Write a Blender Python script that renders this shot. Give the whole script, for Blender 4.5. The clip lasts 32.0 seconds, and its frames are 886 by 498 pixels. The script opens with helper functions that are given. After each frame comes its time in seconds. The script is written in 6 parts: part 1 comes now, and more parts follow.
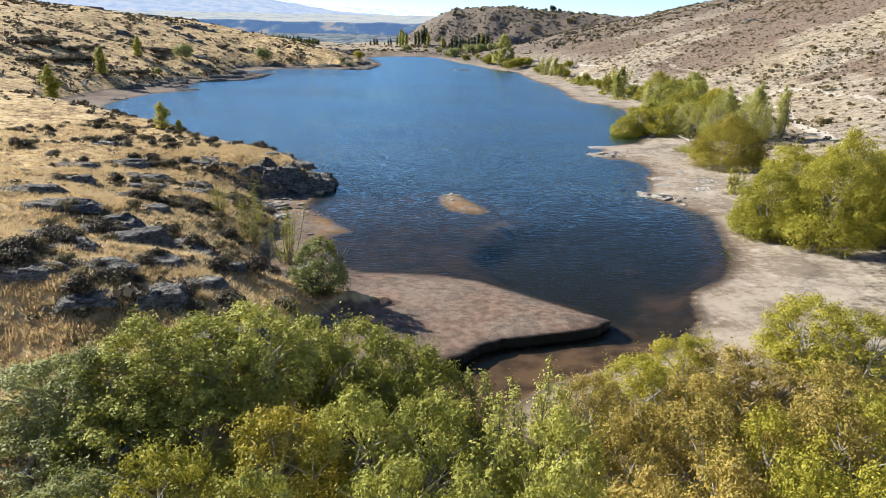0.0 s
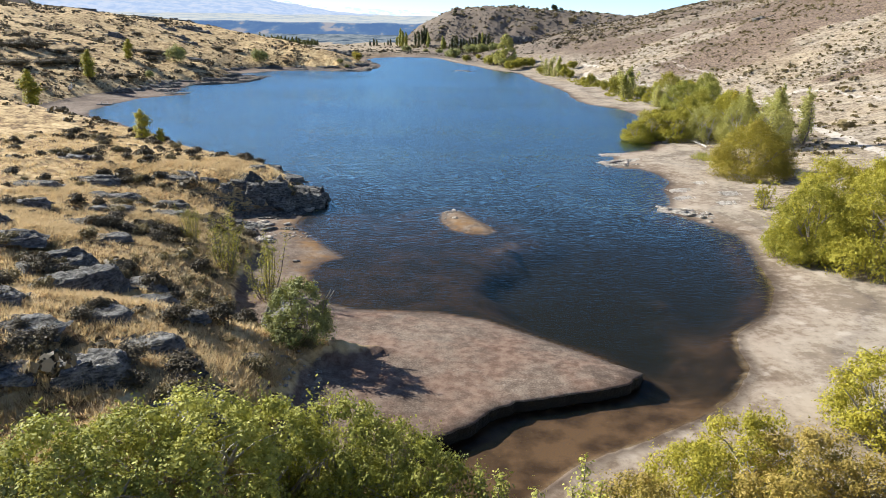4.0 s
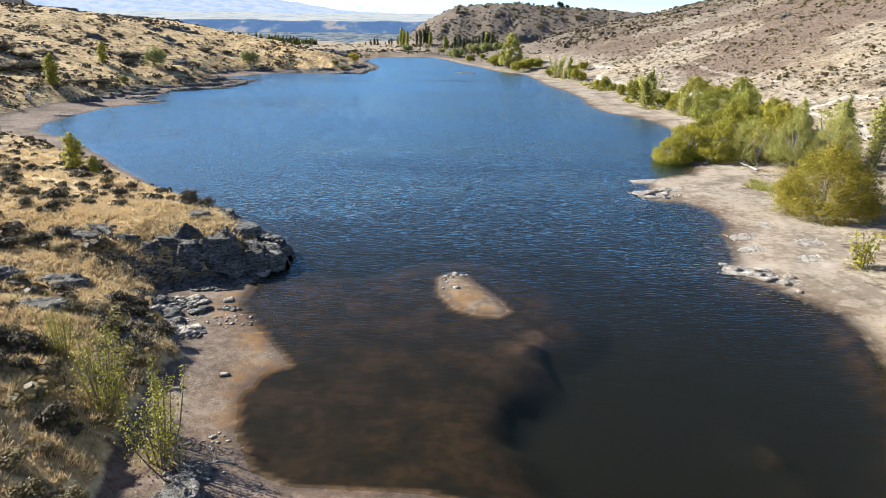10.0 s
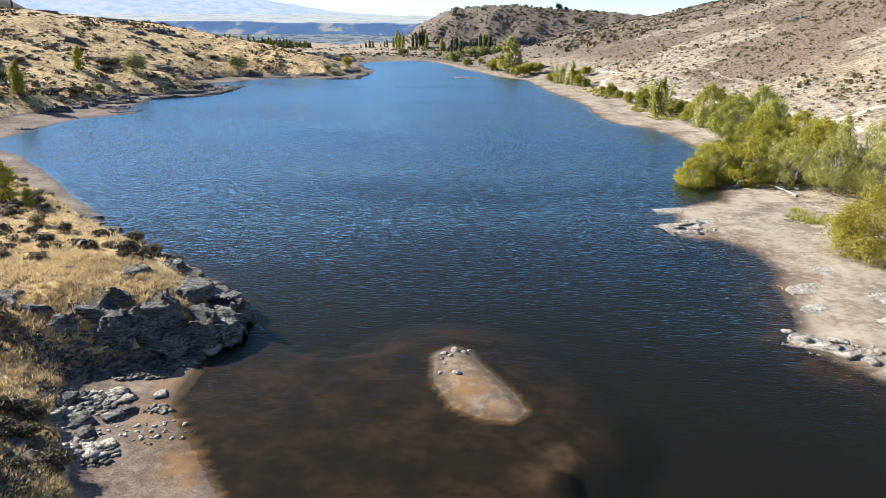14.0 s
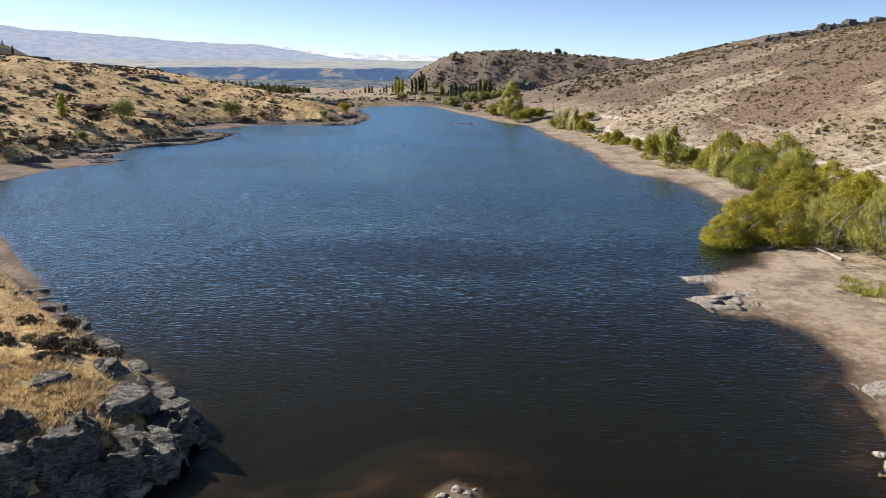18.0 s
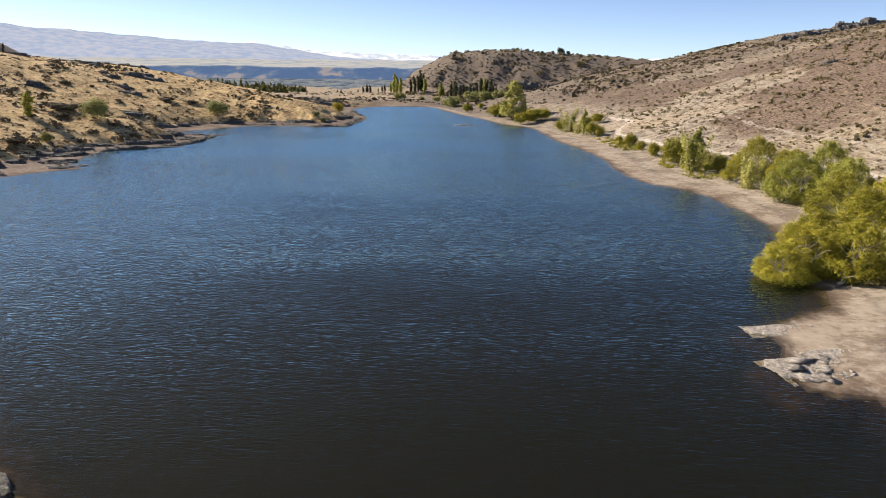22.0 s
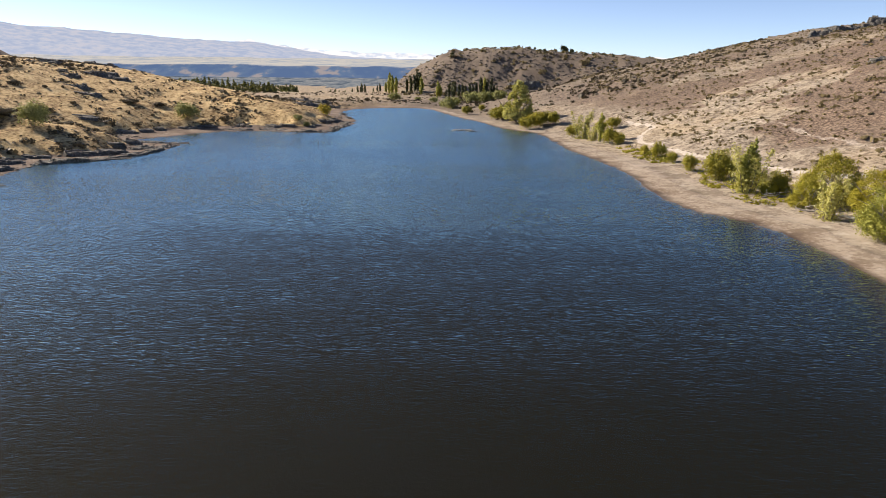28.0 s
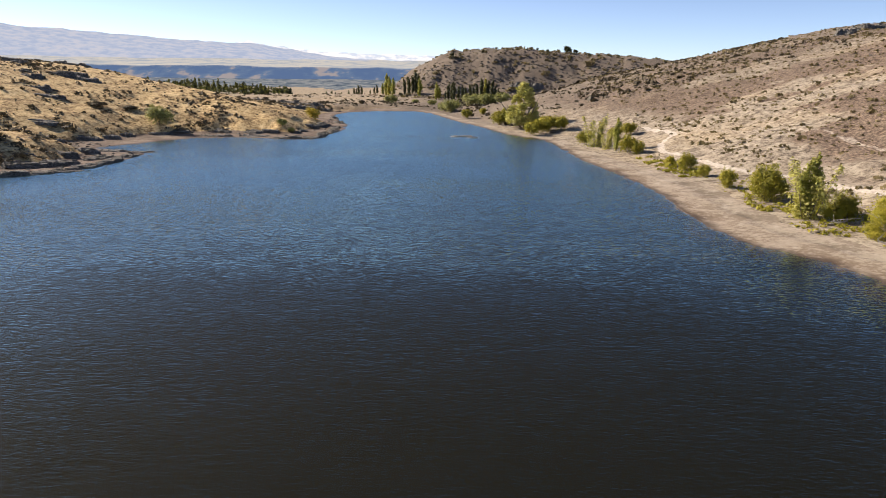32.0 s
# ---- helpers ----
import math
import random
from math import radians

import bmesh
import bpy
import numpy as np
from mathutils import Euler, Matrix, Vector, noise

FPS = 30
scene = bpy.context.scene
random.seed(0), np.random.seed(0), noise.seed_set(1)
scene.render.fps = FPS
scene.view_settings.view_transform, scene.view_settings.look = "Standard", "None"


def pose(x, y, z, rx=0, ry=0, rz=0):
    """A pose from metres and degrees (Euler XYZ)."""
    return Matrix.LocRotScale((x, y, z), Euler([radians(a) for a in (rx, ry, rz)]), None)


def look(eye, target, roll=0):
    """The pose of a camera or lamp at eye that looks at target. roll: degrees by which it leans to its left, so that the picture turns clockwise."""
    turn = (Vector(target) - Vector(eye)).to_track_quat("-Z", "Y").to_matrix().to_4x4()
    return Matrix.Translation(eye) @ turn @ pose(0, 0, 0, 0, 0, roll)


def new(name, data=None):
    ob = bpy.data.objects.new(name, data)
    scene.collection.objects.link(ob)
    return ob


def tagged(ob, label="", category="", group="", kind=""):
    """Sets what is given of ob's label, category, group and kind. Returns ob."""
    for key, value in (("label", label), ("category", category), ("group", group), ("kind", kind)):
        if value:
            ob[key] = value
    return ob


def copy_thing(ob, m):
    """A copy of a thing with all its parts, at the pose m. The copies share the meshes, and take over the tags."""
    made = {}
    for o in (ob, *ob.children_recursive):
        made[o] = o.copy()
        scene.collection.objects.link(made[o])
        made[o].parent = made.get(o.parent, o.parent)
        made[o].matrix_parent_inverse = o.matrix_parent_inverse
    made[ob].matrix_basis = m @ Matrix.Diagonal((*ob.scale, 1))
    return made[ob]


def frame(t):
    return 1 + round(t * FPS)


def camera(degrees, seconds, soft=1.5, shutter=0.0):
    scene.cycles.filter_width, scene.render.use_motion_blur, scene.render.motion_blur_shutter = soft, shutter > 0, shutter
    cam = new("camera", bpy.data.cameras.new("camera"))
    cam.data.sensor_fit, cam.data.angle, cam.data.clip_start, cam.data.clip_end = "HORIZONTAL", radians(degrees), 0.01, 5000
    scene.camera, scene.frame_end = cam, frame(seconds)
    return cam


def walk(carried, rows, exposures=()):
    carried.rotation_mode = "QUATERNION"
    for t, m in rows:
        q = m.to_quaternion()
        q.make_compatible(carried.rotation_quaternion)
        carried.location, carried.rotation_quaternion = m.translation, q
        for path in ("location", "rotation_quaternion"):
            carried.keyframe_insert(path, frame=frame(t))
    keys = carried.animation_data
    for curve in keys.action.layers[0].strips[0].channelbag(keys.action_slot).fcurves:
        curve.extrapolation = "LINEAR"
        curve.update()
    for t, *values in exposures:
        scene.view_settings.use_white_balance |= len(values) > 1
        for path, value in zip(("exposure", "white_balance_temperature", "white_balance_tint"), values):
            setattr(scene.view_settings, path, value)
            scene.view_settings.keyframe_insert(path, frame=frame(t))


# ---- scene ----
cam = camera(63.61, 32.0, 0.9)

# seconds, x, y, z, pitch below level, turn to the left, lean
ROWS = [
    (0, 0.00, -0.00, 20.00, 17.48, 1.86, 1.18),
    (0.5, -0.06, 0.90, 19.94, 17.48, 1.95, 1.05),
    (1, -0.07, 2.35, 19.94, 17.34, 2.03, 0.97),
    (1.5, -0.10, 3.96, 19.99, 17.27, 2.05, 0.91),
    (2, -0.17, 5.40, 20.06, 17.02, 1.99, 0.88),
    (2.5, -0.27, 6.25, 20.09, 17.35, 1.87, 0.91),
    (4.5, -0.36, 8.77, 20.01, 17.50, 2.01, 0.86),
    (5, -0.37, 9.79, 20.00, 17.52, 2.06, 0.86),
    (5.5, -0.35, 11.14, 19.98, 17.53, 2.13, 0.88),
    (6, -0.39, 12.70, 19.98, 17.58, 2.13, 0.91),
    (6.5, -0.44, 14.46, 19.97, 17.58, 2.18, 0.87),
    (7, -0.48, 16.38, 19.96, 17.59, 2.21, 0.85),
    (7.5, -0.50, 18.33, 19.99, 17.64, 2.25, 0.84),
    (8, -0.43, 20.43, 20.09, 17.66, 2.30, 0.83),
    (8.5, -0.40, 22.46, 20.19, 17.68, 2.34, 0.76),
    (9, -0.43, 24.44, 20.29, 17.68, 2.33, 0.73),
    (9.5, -0.53, 26.51, 20.35, 17.64, 2.31, 0.65),
    (10, -0.64, 28.60, 20.45, 17.66, 2.27, 0.63),
    (10.5, -0.68, 30.53, 20.55, 17.65, 2.25, 0.61),
    (11, -0.74, 32.50, 20.65, 17.57, 2.22, 0.61),
    (11.5, -0.84, 34.28, 20.69, 17.57, 2.13, 0.69),
    (12, -0.93, 36.02, 20.76, 17.56, 2.09, 0.71),
    (12.5, -1.00, 37.62, 20.82, 17.54, 2.04, 0.69),
    (13, -1.07, 39.14, 20.88, 17.57, 2.02, 0.69),
    (13.5, -1.12, 40.47, 20.91, 17.54, 2.01, 0.64),
    (14, -1.17, 41.88, 20.95, 17.53, 2.02, 0.58),
    (14.5, -1.23, 43.33, 20.98, 15.00, 2.01, 0.54),
    (15, -1.27, 44.65, 20.91, 14.10, 1.99, 0.52),
    (15.5, -1.32, 46.00, 20.89, 14.09, 1.98, 0.51),
    (17.5, -1.48, 51.48, 21.00, 14.16, 2.00, 0.42),
    (18, -1.46, 53.02, 20.99, 14.19, 2.05, 0.41),
    (18.5, -1.56, 54.76, 20.93, 14.20, 2.04, 0.40),
    (19, -1.70, 56.66, 20.86, 14.21, 2.02, 0.43),
    (19.5, -1.72, 58.74, 20.82, 14.19, 2.01, 0.48),
    (20, -1.69, 60.82, 20.78, 14.20, 2.03, 0.53),
    (20.5, -1.71, 62.78, 20.68, 14.20, 2.03, 0.56),
    (21, -1.75, 64.83, 20.58, 14.20, 2.03, 0.60),
    (21.5, -1.81, 67.04, 20.51, 14.20, 2.01, 0.61),
    (22, -1.84, 69.21, 20.47, 14.20, 1.99, 0.67),
    (22.5, -1.87, 71.25, 20.43, 14.21, 1.99, 0.73),
    (23, -1.90, 73.26, 20.39, 14.22, 1.98, 0.81),
    (23.5, -1.99, 75.79, 20.40, 14.25, 1.96, 0.80),
    (24, -2.05, 78.14, 20.43, 14.26, 1.92, 0.79),
    (24.5, -2.11, 80.35, 20.43, 14.27, 1.92, 0.83),
    (25, -2.17, 82.53, 20.41, 14.27, 1.92, 0.84),
    (25.5, -2.20, 84.94, 20.40, 14.27, 1.89, 0.83),
    (27.5, -2.44, 95.04, 20.36, 14.31, 1.84, 0.70),
    (28, -2.48, 97.53, 20.34, 14.29, 1.85, 0.70),
    (28.5, -2.48, 99.98, 20.31, 14.27, 1.84, 0.72),
    (29, -2.49, 102.53, 20.27, 14.27, 1.84, 0.73),
    (29.5, -2.45, 105.09, 20.24, 14.26, 1.85, 0.77),
    (30, -2.43, 107.76, 20.20, 14.22, 1.85, 0.79),
    (30.5, -2.44, 110.46, 20.14, 14.23, 1.87, 0.83),
    (31, -2.50, 113.24, 20.06, 14.20, 1.86, 0.82),
    (31.5, -2.57, 116.04, 19.98, 14.16, 1.83, 0.81),
    (32, -2.64, 118.93, 19.89, 14.16, 1.83, 0.77),
]


def flight(x, y, z, down, left, lean):
    a, b = radians(left), radians(down)
    ahead = Vector((-math.sin(a) * math.cos(b), math.cos(a) * math.cos(b), -math.sin(b)))
    return look((x, y, z), Vector((x, y, z)) + ahead * 10, lean)


walk(cam, [(row[0], flight(*row[1:])) for row in ROWS], [(0, 0.96, 6350, 8), (13.8, 1.14, 6300, 8), (15.2, 0.50, 6500, 9), (18, 0.59, 6900, 12), (32, 0.67, 7300, 16)])

# ---------------------------------------------------------------- light
SUN_AZ, SUN_EL = 293.0, 33.0
world = bpy.data.worlds.new("sky")
scene.world = world
world.use_nodes = True
wn = world.node_tree
wn.nodes.clear()
sky = wn.nodes.new("ShaderNodeTexSky")
sky.sky_type, sky.sun_disc = "NISHITA", False
sky.sun_elevation, sky.sun_rotation = radians(SUN_EL), radians(SUN_AZ)
sky.altitude, sky.air_density, sky.dust_density, sky.ozone_density = 300, 0.45, 0.2, 0.8
bg = wn.nodes.new("ShaderNodeBackground")
bg.inputs["Strength"].default_value = 0.105
out = wn.nodes.new("ShaderNodeOutputWorld")
tint = wn.nodes.new("ShaderNodeMix")
tint.data_type, tint.blend_type = "RGBA", "MULTIPLY"
tint.inputs[0].default_value = 1.0
tint.inputs[7].default_value = (0.92, 0.99, 1.09, 1)
wn.links.new(sky.outputs["Color"], tint.inputs[6])
wn.links.new(tint.outputs[2], bg.inputs["Color"])
wn.links.new(bg.outputs["Background"], out.inputs["Surface"])

sun_data = bpy.data.lights.new("sun", "SUN")
sun_data.energy, sun_data.angle, sun_data.color = 5.0, radians(0.53), (1.0, 0.95, 0.87)
sun = new("sun", sun_data)
_az, _el = radians(SUN_AZ), radians(SUN_EL)
SUN_DIR = Vector((math.sin(_az) * math.cos(_el), math.cos(_az) * math.cos(_el), math.sin(_el)))
sun.matrix_world = look(SUN_DIR * 200, (0, 0, 0))

# ---------------------------------------------------------------- materials
class Nodes:
    """A small builder for node materials."""

    def __init__(self, name):
        self.mat = bpy.data.materials.new(name)
        self.mat.use_nodes = True
        self.tree = self.mat.node_tree
        self.tree.nodes.clear()

    def node(self, kind, ins=None, **props):
        n = self.tree.nodes.new(kind)
        for key, value in props.items():
            if key == "op":
                n.operation = value
            elif key == "blend":
                n.blend_type = value
            elif key == "dtype":
                n.data_type = value
            elif key == "attr":
                n.attribute_name = value
            elif key == "dist":
                n.distance = value
            elif key == "feature":
                n.feature = value
        for key, value in (ins or {}).items():
            self.put(n.inputs[key], value)
        return n

    def put(self, socket, value):
        if isinstance(value, bpy.types.NodeSocket):
            self.tree.links.new(value, socket)
        else:
            socket.default_value = value

    def noise(self, scale, detail=4.0, rough=0.55, vec=None, distort=0.0):
        n = self.node("ShaderNodeTexNoise", {"Scale": scale, "Detail": detail, "Roughness": rough, "Distortion": distort})
        self.put(n.inputs["Vector"], vec or self.place())
        return n.outputs["Fac"]

    def place(self, scale=None):
        g = self.tree.nodes.new("ShaderNodeNewGeometry").outputs["Position"]
        if scale is None:
            return g
        m = self.node("ShaderNodeMapping", {"Vector": g, "Scale": scale})
        return m.outputs["Vector"]

    def ramp(self, fac, stops):
        r = self.tree.nodes.new("ShaderNodeValToRGB")
        els = r.color_ramp.elements
        while len(els) < len(stops):
            els.new(0.5)
        for e, (p, c) in zip(els, stops):
            e.position = p
            e.color = (c, c, c, 1) if isinstance(c, (int, float)) else (*c, 1)
        self.put(r.inputs["Fac"], fac)
        return r.outputs["Color"]

    def mix(self, fac, a, b, blend="MIX"):
        m = self.node("ShaderNodeMix", dtype="RGBA", blend=blend)
        self.put(m.inputs[0], fac)
        for s, v in ((m.inputs[6], a), (m.inputs[7], b)):
            self.put(s, (*v, 1) if isinstance(v, tuple) else v)
        return m.outputs[2]

    def math(self, op, a, b=0.0):
        m = self.node("ShaderNodeMath", op=op)
        self.put(m.inputs[0], a)
        self.put(m.inputs[1], b)
        return m.outputs[0]

    def attr(self, name):
        return self.node("ShaderNodeAttribute", attr=name).outputs["Fac"]

    def bump(self, height, strength, distance):
        return self.node("ShaderNodeBump", {"Height": height, "Strength": strength, "Distance": distance}).outputs["Normal"]

    def surface(self, shader):
        o = self.tree.nodes.new("ShaderNodeOutputMaterial")
        self.tree.links.new(shader, o.inputs["Surface"])
        return self.mat

    def plain(self, color, rough=0.9, normal=None, spec=0.25):
        p = self.node("ShaderNodeBsdfPrincipled")
        self.put(p.inputs["Base Color"], (*color, 1) if isinstance(color, tuple) else color)
        self.put(p.inputs["Roughness"], rough)
        self.put(p.inputs["Specular IOR Level"], spec)
        if normal is not None:
            self.put(p.inputs["Normal"], normal)
        return p.outputs["BSDF"]


def leaf_material(name, stops, glow=0.35, fresh=0.35):
    """Leaves: colour varies from spray to spray and from plant to plant, and light shines through."""
    n = Nodes(name)
    isle = n.tree.nodes.new("ShaderNodeNewGeometry").outputs["Random Per Island"]
    who = n.tree.nodes.new("ShaderNodeObjectInfo").outputs["Random"]
    patch = n.noise(0.5, 2.0)
    fac = n.math("ADD", n.math("MULTIPLY", isle, 0.32), n.math("ADD", n.math("MULTIPLY", who, 0.25), n.math("MULTIPLY", patch, 0.48)))
    col = n.ramp(fac, stops)
    body = n.plain(col, 0.62, spec=0.3)
    through_leaf = n.node("ShaderNodeBsdfTranslucent", {"Color": n.mix(fresh, col, (0.62, 0.60, 0.08))}).outputs["BSDF"]
    m = n.node("ShaderNodeMixShader", {"Fac": glow})
    n.put(m.inputs[1], body)
    n.put(m.inputs[2], through_leaf)
    return n.surface(m.outputs["Shader"])


def bark_material(name, a, b):
    n = Nodes(name)
    c = n.mix(n.noise(6.0, 5.0, vec=n.place((1, 1, 0.2))), a, b)
    return n.surface(n.plain(c, 0.9, n.bump(n.noise(20.0, 4.0), 0.6, 0.03)))


def rock_material(name, dark, light, lichen):
    n = Nodes(name)
    who = n.tree.nodes.new("ShaderNodeObjectInfo").outputs["Random"]
    layers = n.noise(3.0, 6.0, 0.6, vec=n.place((0.6, 0.6, 4.0)))
    c = n.mix(n.ramp(layers, [(0.40, 0.0), (0.60, 1.0)]), dark, light)
    c = n.mix(n.ramp(n.noise(2.2, 8.0, 0.65), [(0.5, 0.0), (0.66, 0.75)]), c, lichen)
    c = n.mix(n.math("MULTIPLY", who, 0.35), c, dark)
    crack = n.ramp(n.noise(1.4, 6.0, 0.6, vec=n.place((1.0, 1.0, 3.0)), distort=1.2), [(0.475, 1.0), (0.495, 0.0), (0.515, 1.0)])
    c = n.mix(n.math("MULTIPLY", n.math("SUBTRACT", 1.0, crack), 0.6), c, (0.03, 0.026, 0.02))
    h = n.math("ADD", n.math("ADD", layers, n.math("MULTIPLY", crack, 0.5)), n.math("MULTIPLY", n.noise(9.0, 6.0), 0.7))
    return n.surface(n.plain(c, 0.88, n.bump(h, 1.0, 0.22)))


LEAF_GREEN = leaf_material("leaves_green", [(0.1, (0.08, 0.088, 0.015)), (0.42, (0.28, 0.28, 0.050)), (0.72, (0.46, 0.435, 0.088)), (1.0, (0.64, 0.57, 0.15))], 0.20)
LEAF_GREY = leaf_material("leaves_grey_green", [(0.1, (0.08, 0.088, 0.030)), (0.5, (0.25, 0.26, 0.088)), (1.0, (0.50, 0.48, 0.19))], 0.20)
LEAF_PALE = leaf_material("leaves_pale_willow", [(0.1, (0.15, 0.14, 0.042)), (0.5, (0.42, 0.40, 0.12)), (1.0, (0.62, 0.55, 0.20))], 0.36)
LEAF_YELLOW = leaf_material("leaves_yellow_green", [(0.1, (0.09, 0.090, 0.009)), (0.42, (0.30, 0.270, 0.028)), (0.72, (0.47, 0.405, 0.046)), (1.0, (0.58, 0.465, 0.08))], 0.24)
LEAF_GOLD = leaf_material("leaves_gold", [(0.1, (0.15, 0.13, 0.012)), (0.5, (0.42, 0.33, 0.032)), (1.0, (0.60, 0.44, 0.06))], 0.24)
LEAF_OLIVE = leaf_material("leaves_olive", [(0.1, (0.06, 0.058, 0.007)), (0.5, (0.29, 0.262, 0.026)), (1.0, (0.50, 0.40, 0.050))], 0.25)
LEAF_BRONZE = leaf_material("leaves_bronze", [(0.1, (0.05, 0.043, 0.006)), (0.5, (0.235, 0.19, 0.018)), (1.0, (0.46, 0.35, 0.036))], 0.24)
LEAF_RUST = leaf_material("leaves_rust", [(0.1, (0.13, 0.105, 0.020)), (0.45, (0.35, 0.255, 0.055)), (0.75, (0.46, 0.335, 0.085)), (1.0, (0.42, 0.38, 0.07))], 0.2)
LEAF_DARK = leaf_material("leaves_dark_conifer", [(0.1, (0.018, 0.026, 0.014)), (0.6, (0.045, 0.058, 0.026)), (1.0, (0.10, 0.11, 0.04))], 0.2)
SCRUB_DARK = leaf_material("scrub_dark", [(0.1, (0.026, 0.020, 0.011)), (0.5, (0.082, 0.064, 0.034)), (1.0, (0.20, 0.152, 0.080))], 0.14, 0.0)
SCRUB_OLIVE = leaf_material("scrub_olive", [(0.1, (0.07, 0.055, 0.025)), (0.5, (0.19, 0.147, 0.066)), (1.0, (0.36, 0.275, 0.13))], 0.2, 0.05)
STRAW = leaf_material("straw", [(0.1, (0.42, 0.30, 0.145)), (0.5, (0.64, 0.49, 0.265)), (1.0, (0.74, 0.60, 0.36))], 0.4, 0.0)
BARK = bark_material("bark_grey", (0.13, 0.10, 0.075), (0.30, 0.26, 0.21))
BARK_PALE = bark_material("bark_pale", (0.26, 0.23, 0.18), (0.48, 0.44, 0.37))
BARK_DEAD = bark_material("bark_bleached", (0.30, 0.27, 0.23), (0.52, 0.49, 0.44))
SCHIST = rock_material("schist", (0.070, 0.065, 0.056), (0.26, 0.245, 0.215), (0.42, 0.40, 0.35))
SCHIST_PALE = rock_material("schist_pale", (0.34, 0.295, 0.24), (0.56, 0.50, 0.42), (0.68, 0.63, 0.55))


def ground_material():
    """Dry grass, bare earth, shore mud, track and lake bed, each laid where its own weight says."""
    n = Nodes("ground")
    big, mid, fine = n.noise(0.018, 5.0), n.noise(0.14, 6.0, 0.6), n.noise(1.6, 8.0, 0.62)
    grain = n.noise(9.0, 4.0, 0.6)
    # dry grass with bleached and brown patches
    straw = n.ramp(n.math("ADD", n.math("ADD", n.math("MULTIPLY", mid, 0.25), n.math("MULTIPLY", n.noise(0.55, 5.0, 0.6), 0.35)), n.math("MULTIPLY", fine, 0.4)),
                   [(0.39, (0.075, 0.046, 0.024)), (0.45, (0.26, 0.168, 0.077)), (0.51, (0.50, 0.355, 0.170)), (0.60, (0.70, 0.535, 0.29))])
    # brown herb field on the eastern hill
    herb = n.ramp(fine, [(0.38, (0.055, 0.035, 0.026)), (0.5, (0.125, 0.085, 0.061)), (0.62, (0.27, 0.19, 0.13))])
    brown_patch = n.ramp(n.math("ADD", n.attr("herb"), n.math("MULTIPLY", n.math("ADD", n.math("SUBTRACT", mid, 0.5), n.math("MULTIPLY", n.math("SUBTRACT", fine, 0.5), 0.6)), 1.5)), [(0.30, 0.0), (0.75, 0.85)])
    pale = n.mix(n.math("MULTIPLY", n.attr("east"), n.ramp(n.noise(0.03, 5.0, 0.6), [(0.45, 1.0), (0.60, 0.78)])), straw, n.ramp(n.math("ADD", n.math("MULTIPLY", fine, 0.45), n.math("MULTIPLY", n.noise(0.5, 5.0, 0.65), 0.55)), [(0.40, (0.095, 0.074, 0.056)), (0.47, (0.225, 0.182, 0.132)), (0.58, (0.405, 0.345, 0.258))]))
    land = n.mix(brown_patch, pale, herb)
    land = n.mix(n.attr("crag"), land, n.ramp(fine, [(0.38, (0.075, 0.060, 0.048)), (0.5, (0.15, 0.118, 0.090)), (0.62, (0.25, 0.20, 0.148))]))
    # mud of the drawn-down shore
    mud_w = n.ramp(n.math("ADD", n.math("ADD", n.math("MULTIPLY", mid, 0.4), n.math("MULTIPLY", fine, 0.3)), n.math("MULTIPLY", grain, 0.3)),
                   [(0.41, (0.080, 0.056, 0.041)), (0.5, (0.155, 0.116, 0.086)), (0.59, (0.27, 0.215, 0.165))])
    # gravel: pale and dark stones a hand wide
    pebble = n.node("ShaderNodeTexVoronoi", {"Vector": n.place(), "Scale": 4.5})
    stones = n.math("MULTIPLY", n.ramp(pebble.outputs["Distance"], [(0.18, 1.0), (0.34, 0.0)]), n.ramp(n.noise(0.35, 4.0), [(0.44, 0.05), (0.60, 0.55)]))
    stone_col = n.ramp(n.node("ShaderNodeSeparateXYZ", {"Vector": pebble.outputs["Color"]}).outputs["X"], [(0.1, (0.05, 0.042, 0.034)), (0.6, (0.22, 0.18, 0.14)), (1.0, (0.46, 0.40, 0.33))])
    mud_w = n.mix(stones, mud_w, stone_col)
    blush = n.math("MULTIPLY", n.ramp(n.noise(0.28, 6.0, 0.62), [(0.42, 0.0), (0.60, 0.75)]), n.ramp(n.math("DIVIDE", n.node("ShaderNodeSeparateXYZ", {"Vector": n.place()}).outputs["Y"], 200.0), [(0.27, 1.0), (0.32, 0.12)]))
    mud_w = n.mix(blush, mud_w, n.ramp(fine, [(0.38, (0.115, 0.062, 0.040)), (0.62, (0.235, 0.150, 0.105))]))
    mud_e = n.ramp(n.math("ADD", n.math("MULTIPLY", mid, 0.6), n.math("MULTIPLY", fine, 0.4)),
                   [(0.41, (0.125, 0.090, 0.064)), (0.48, (0.20, 0.152, 0.110)), (0.52, (0.32, 0.262, 0.20)), (0.60, (0.42, 0.35, 0.272))])
    band = n.math("ADD", n.attr("strand"), n.math("MULTIPLY", n.math("SUBTRACT", mid, 0.5), 0.55))
    strand = n.ramp(band, [(0.05, (0.14, 0.10, 0.064)), (0.22, (0.25, 0.185, 0.125)), (0.45, (0.315, 0.255, 0.182)), (0.56, (0.32, 0.26, 0.185)), (0.64, (0.16, 0.135, 0.105)), (0.74, (0.27, 0.23, 0.165)), (0.95, (0.345, 0.288, 0.216))])
    mud_e = n.mix(n.math("MULTIPLY", stones, 0.6), n.mix(0.6, strand, mud_e), stone_col)
    mud = n.mix(n.attr("east"), mud_w, mud_e)
    rust = n.math("MULTIPLY", n.attr("rust"), n.ramp(n.noise(0.5, 5.0), [(0.40, 0.0), (0.58, 0.85)]))
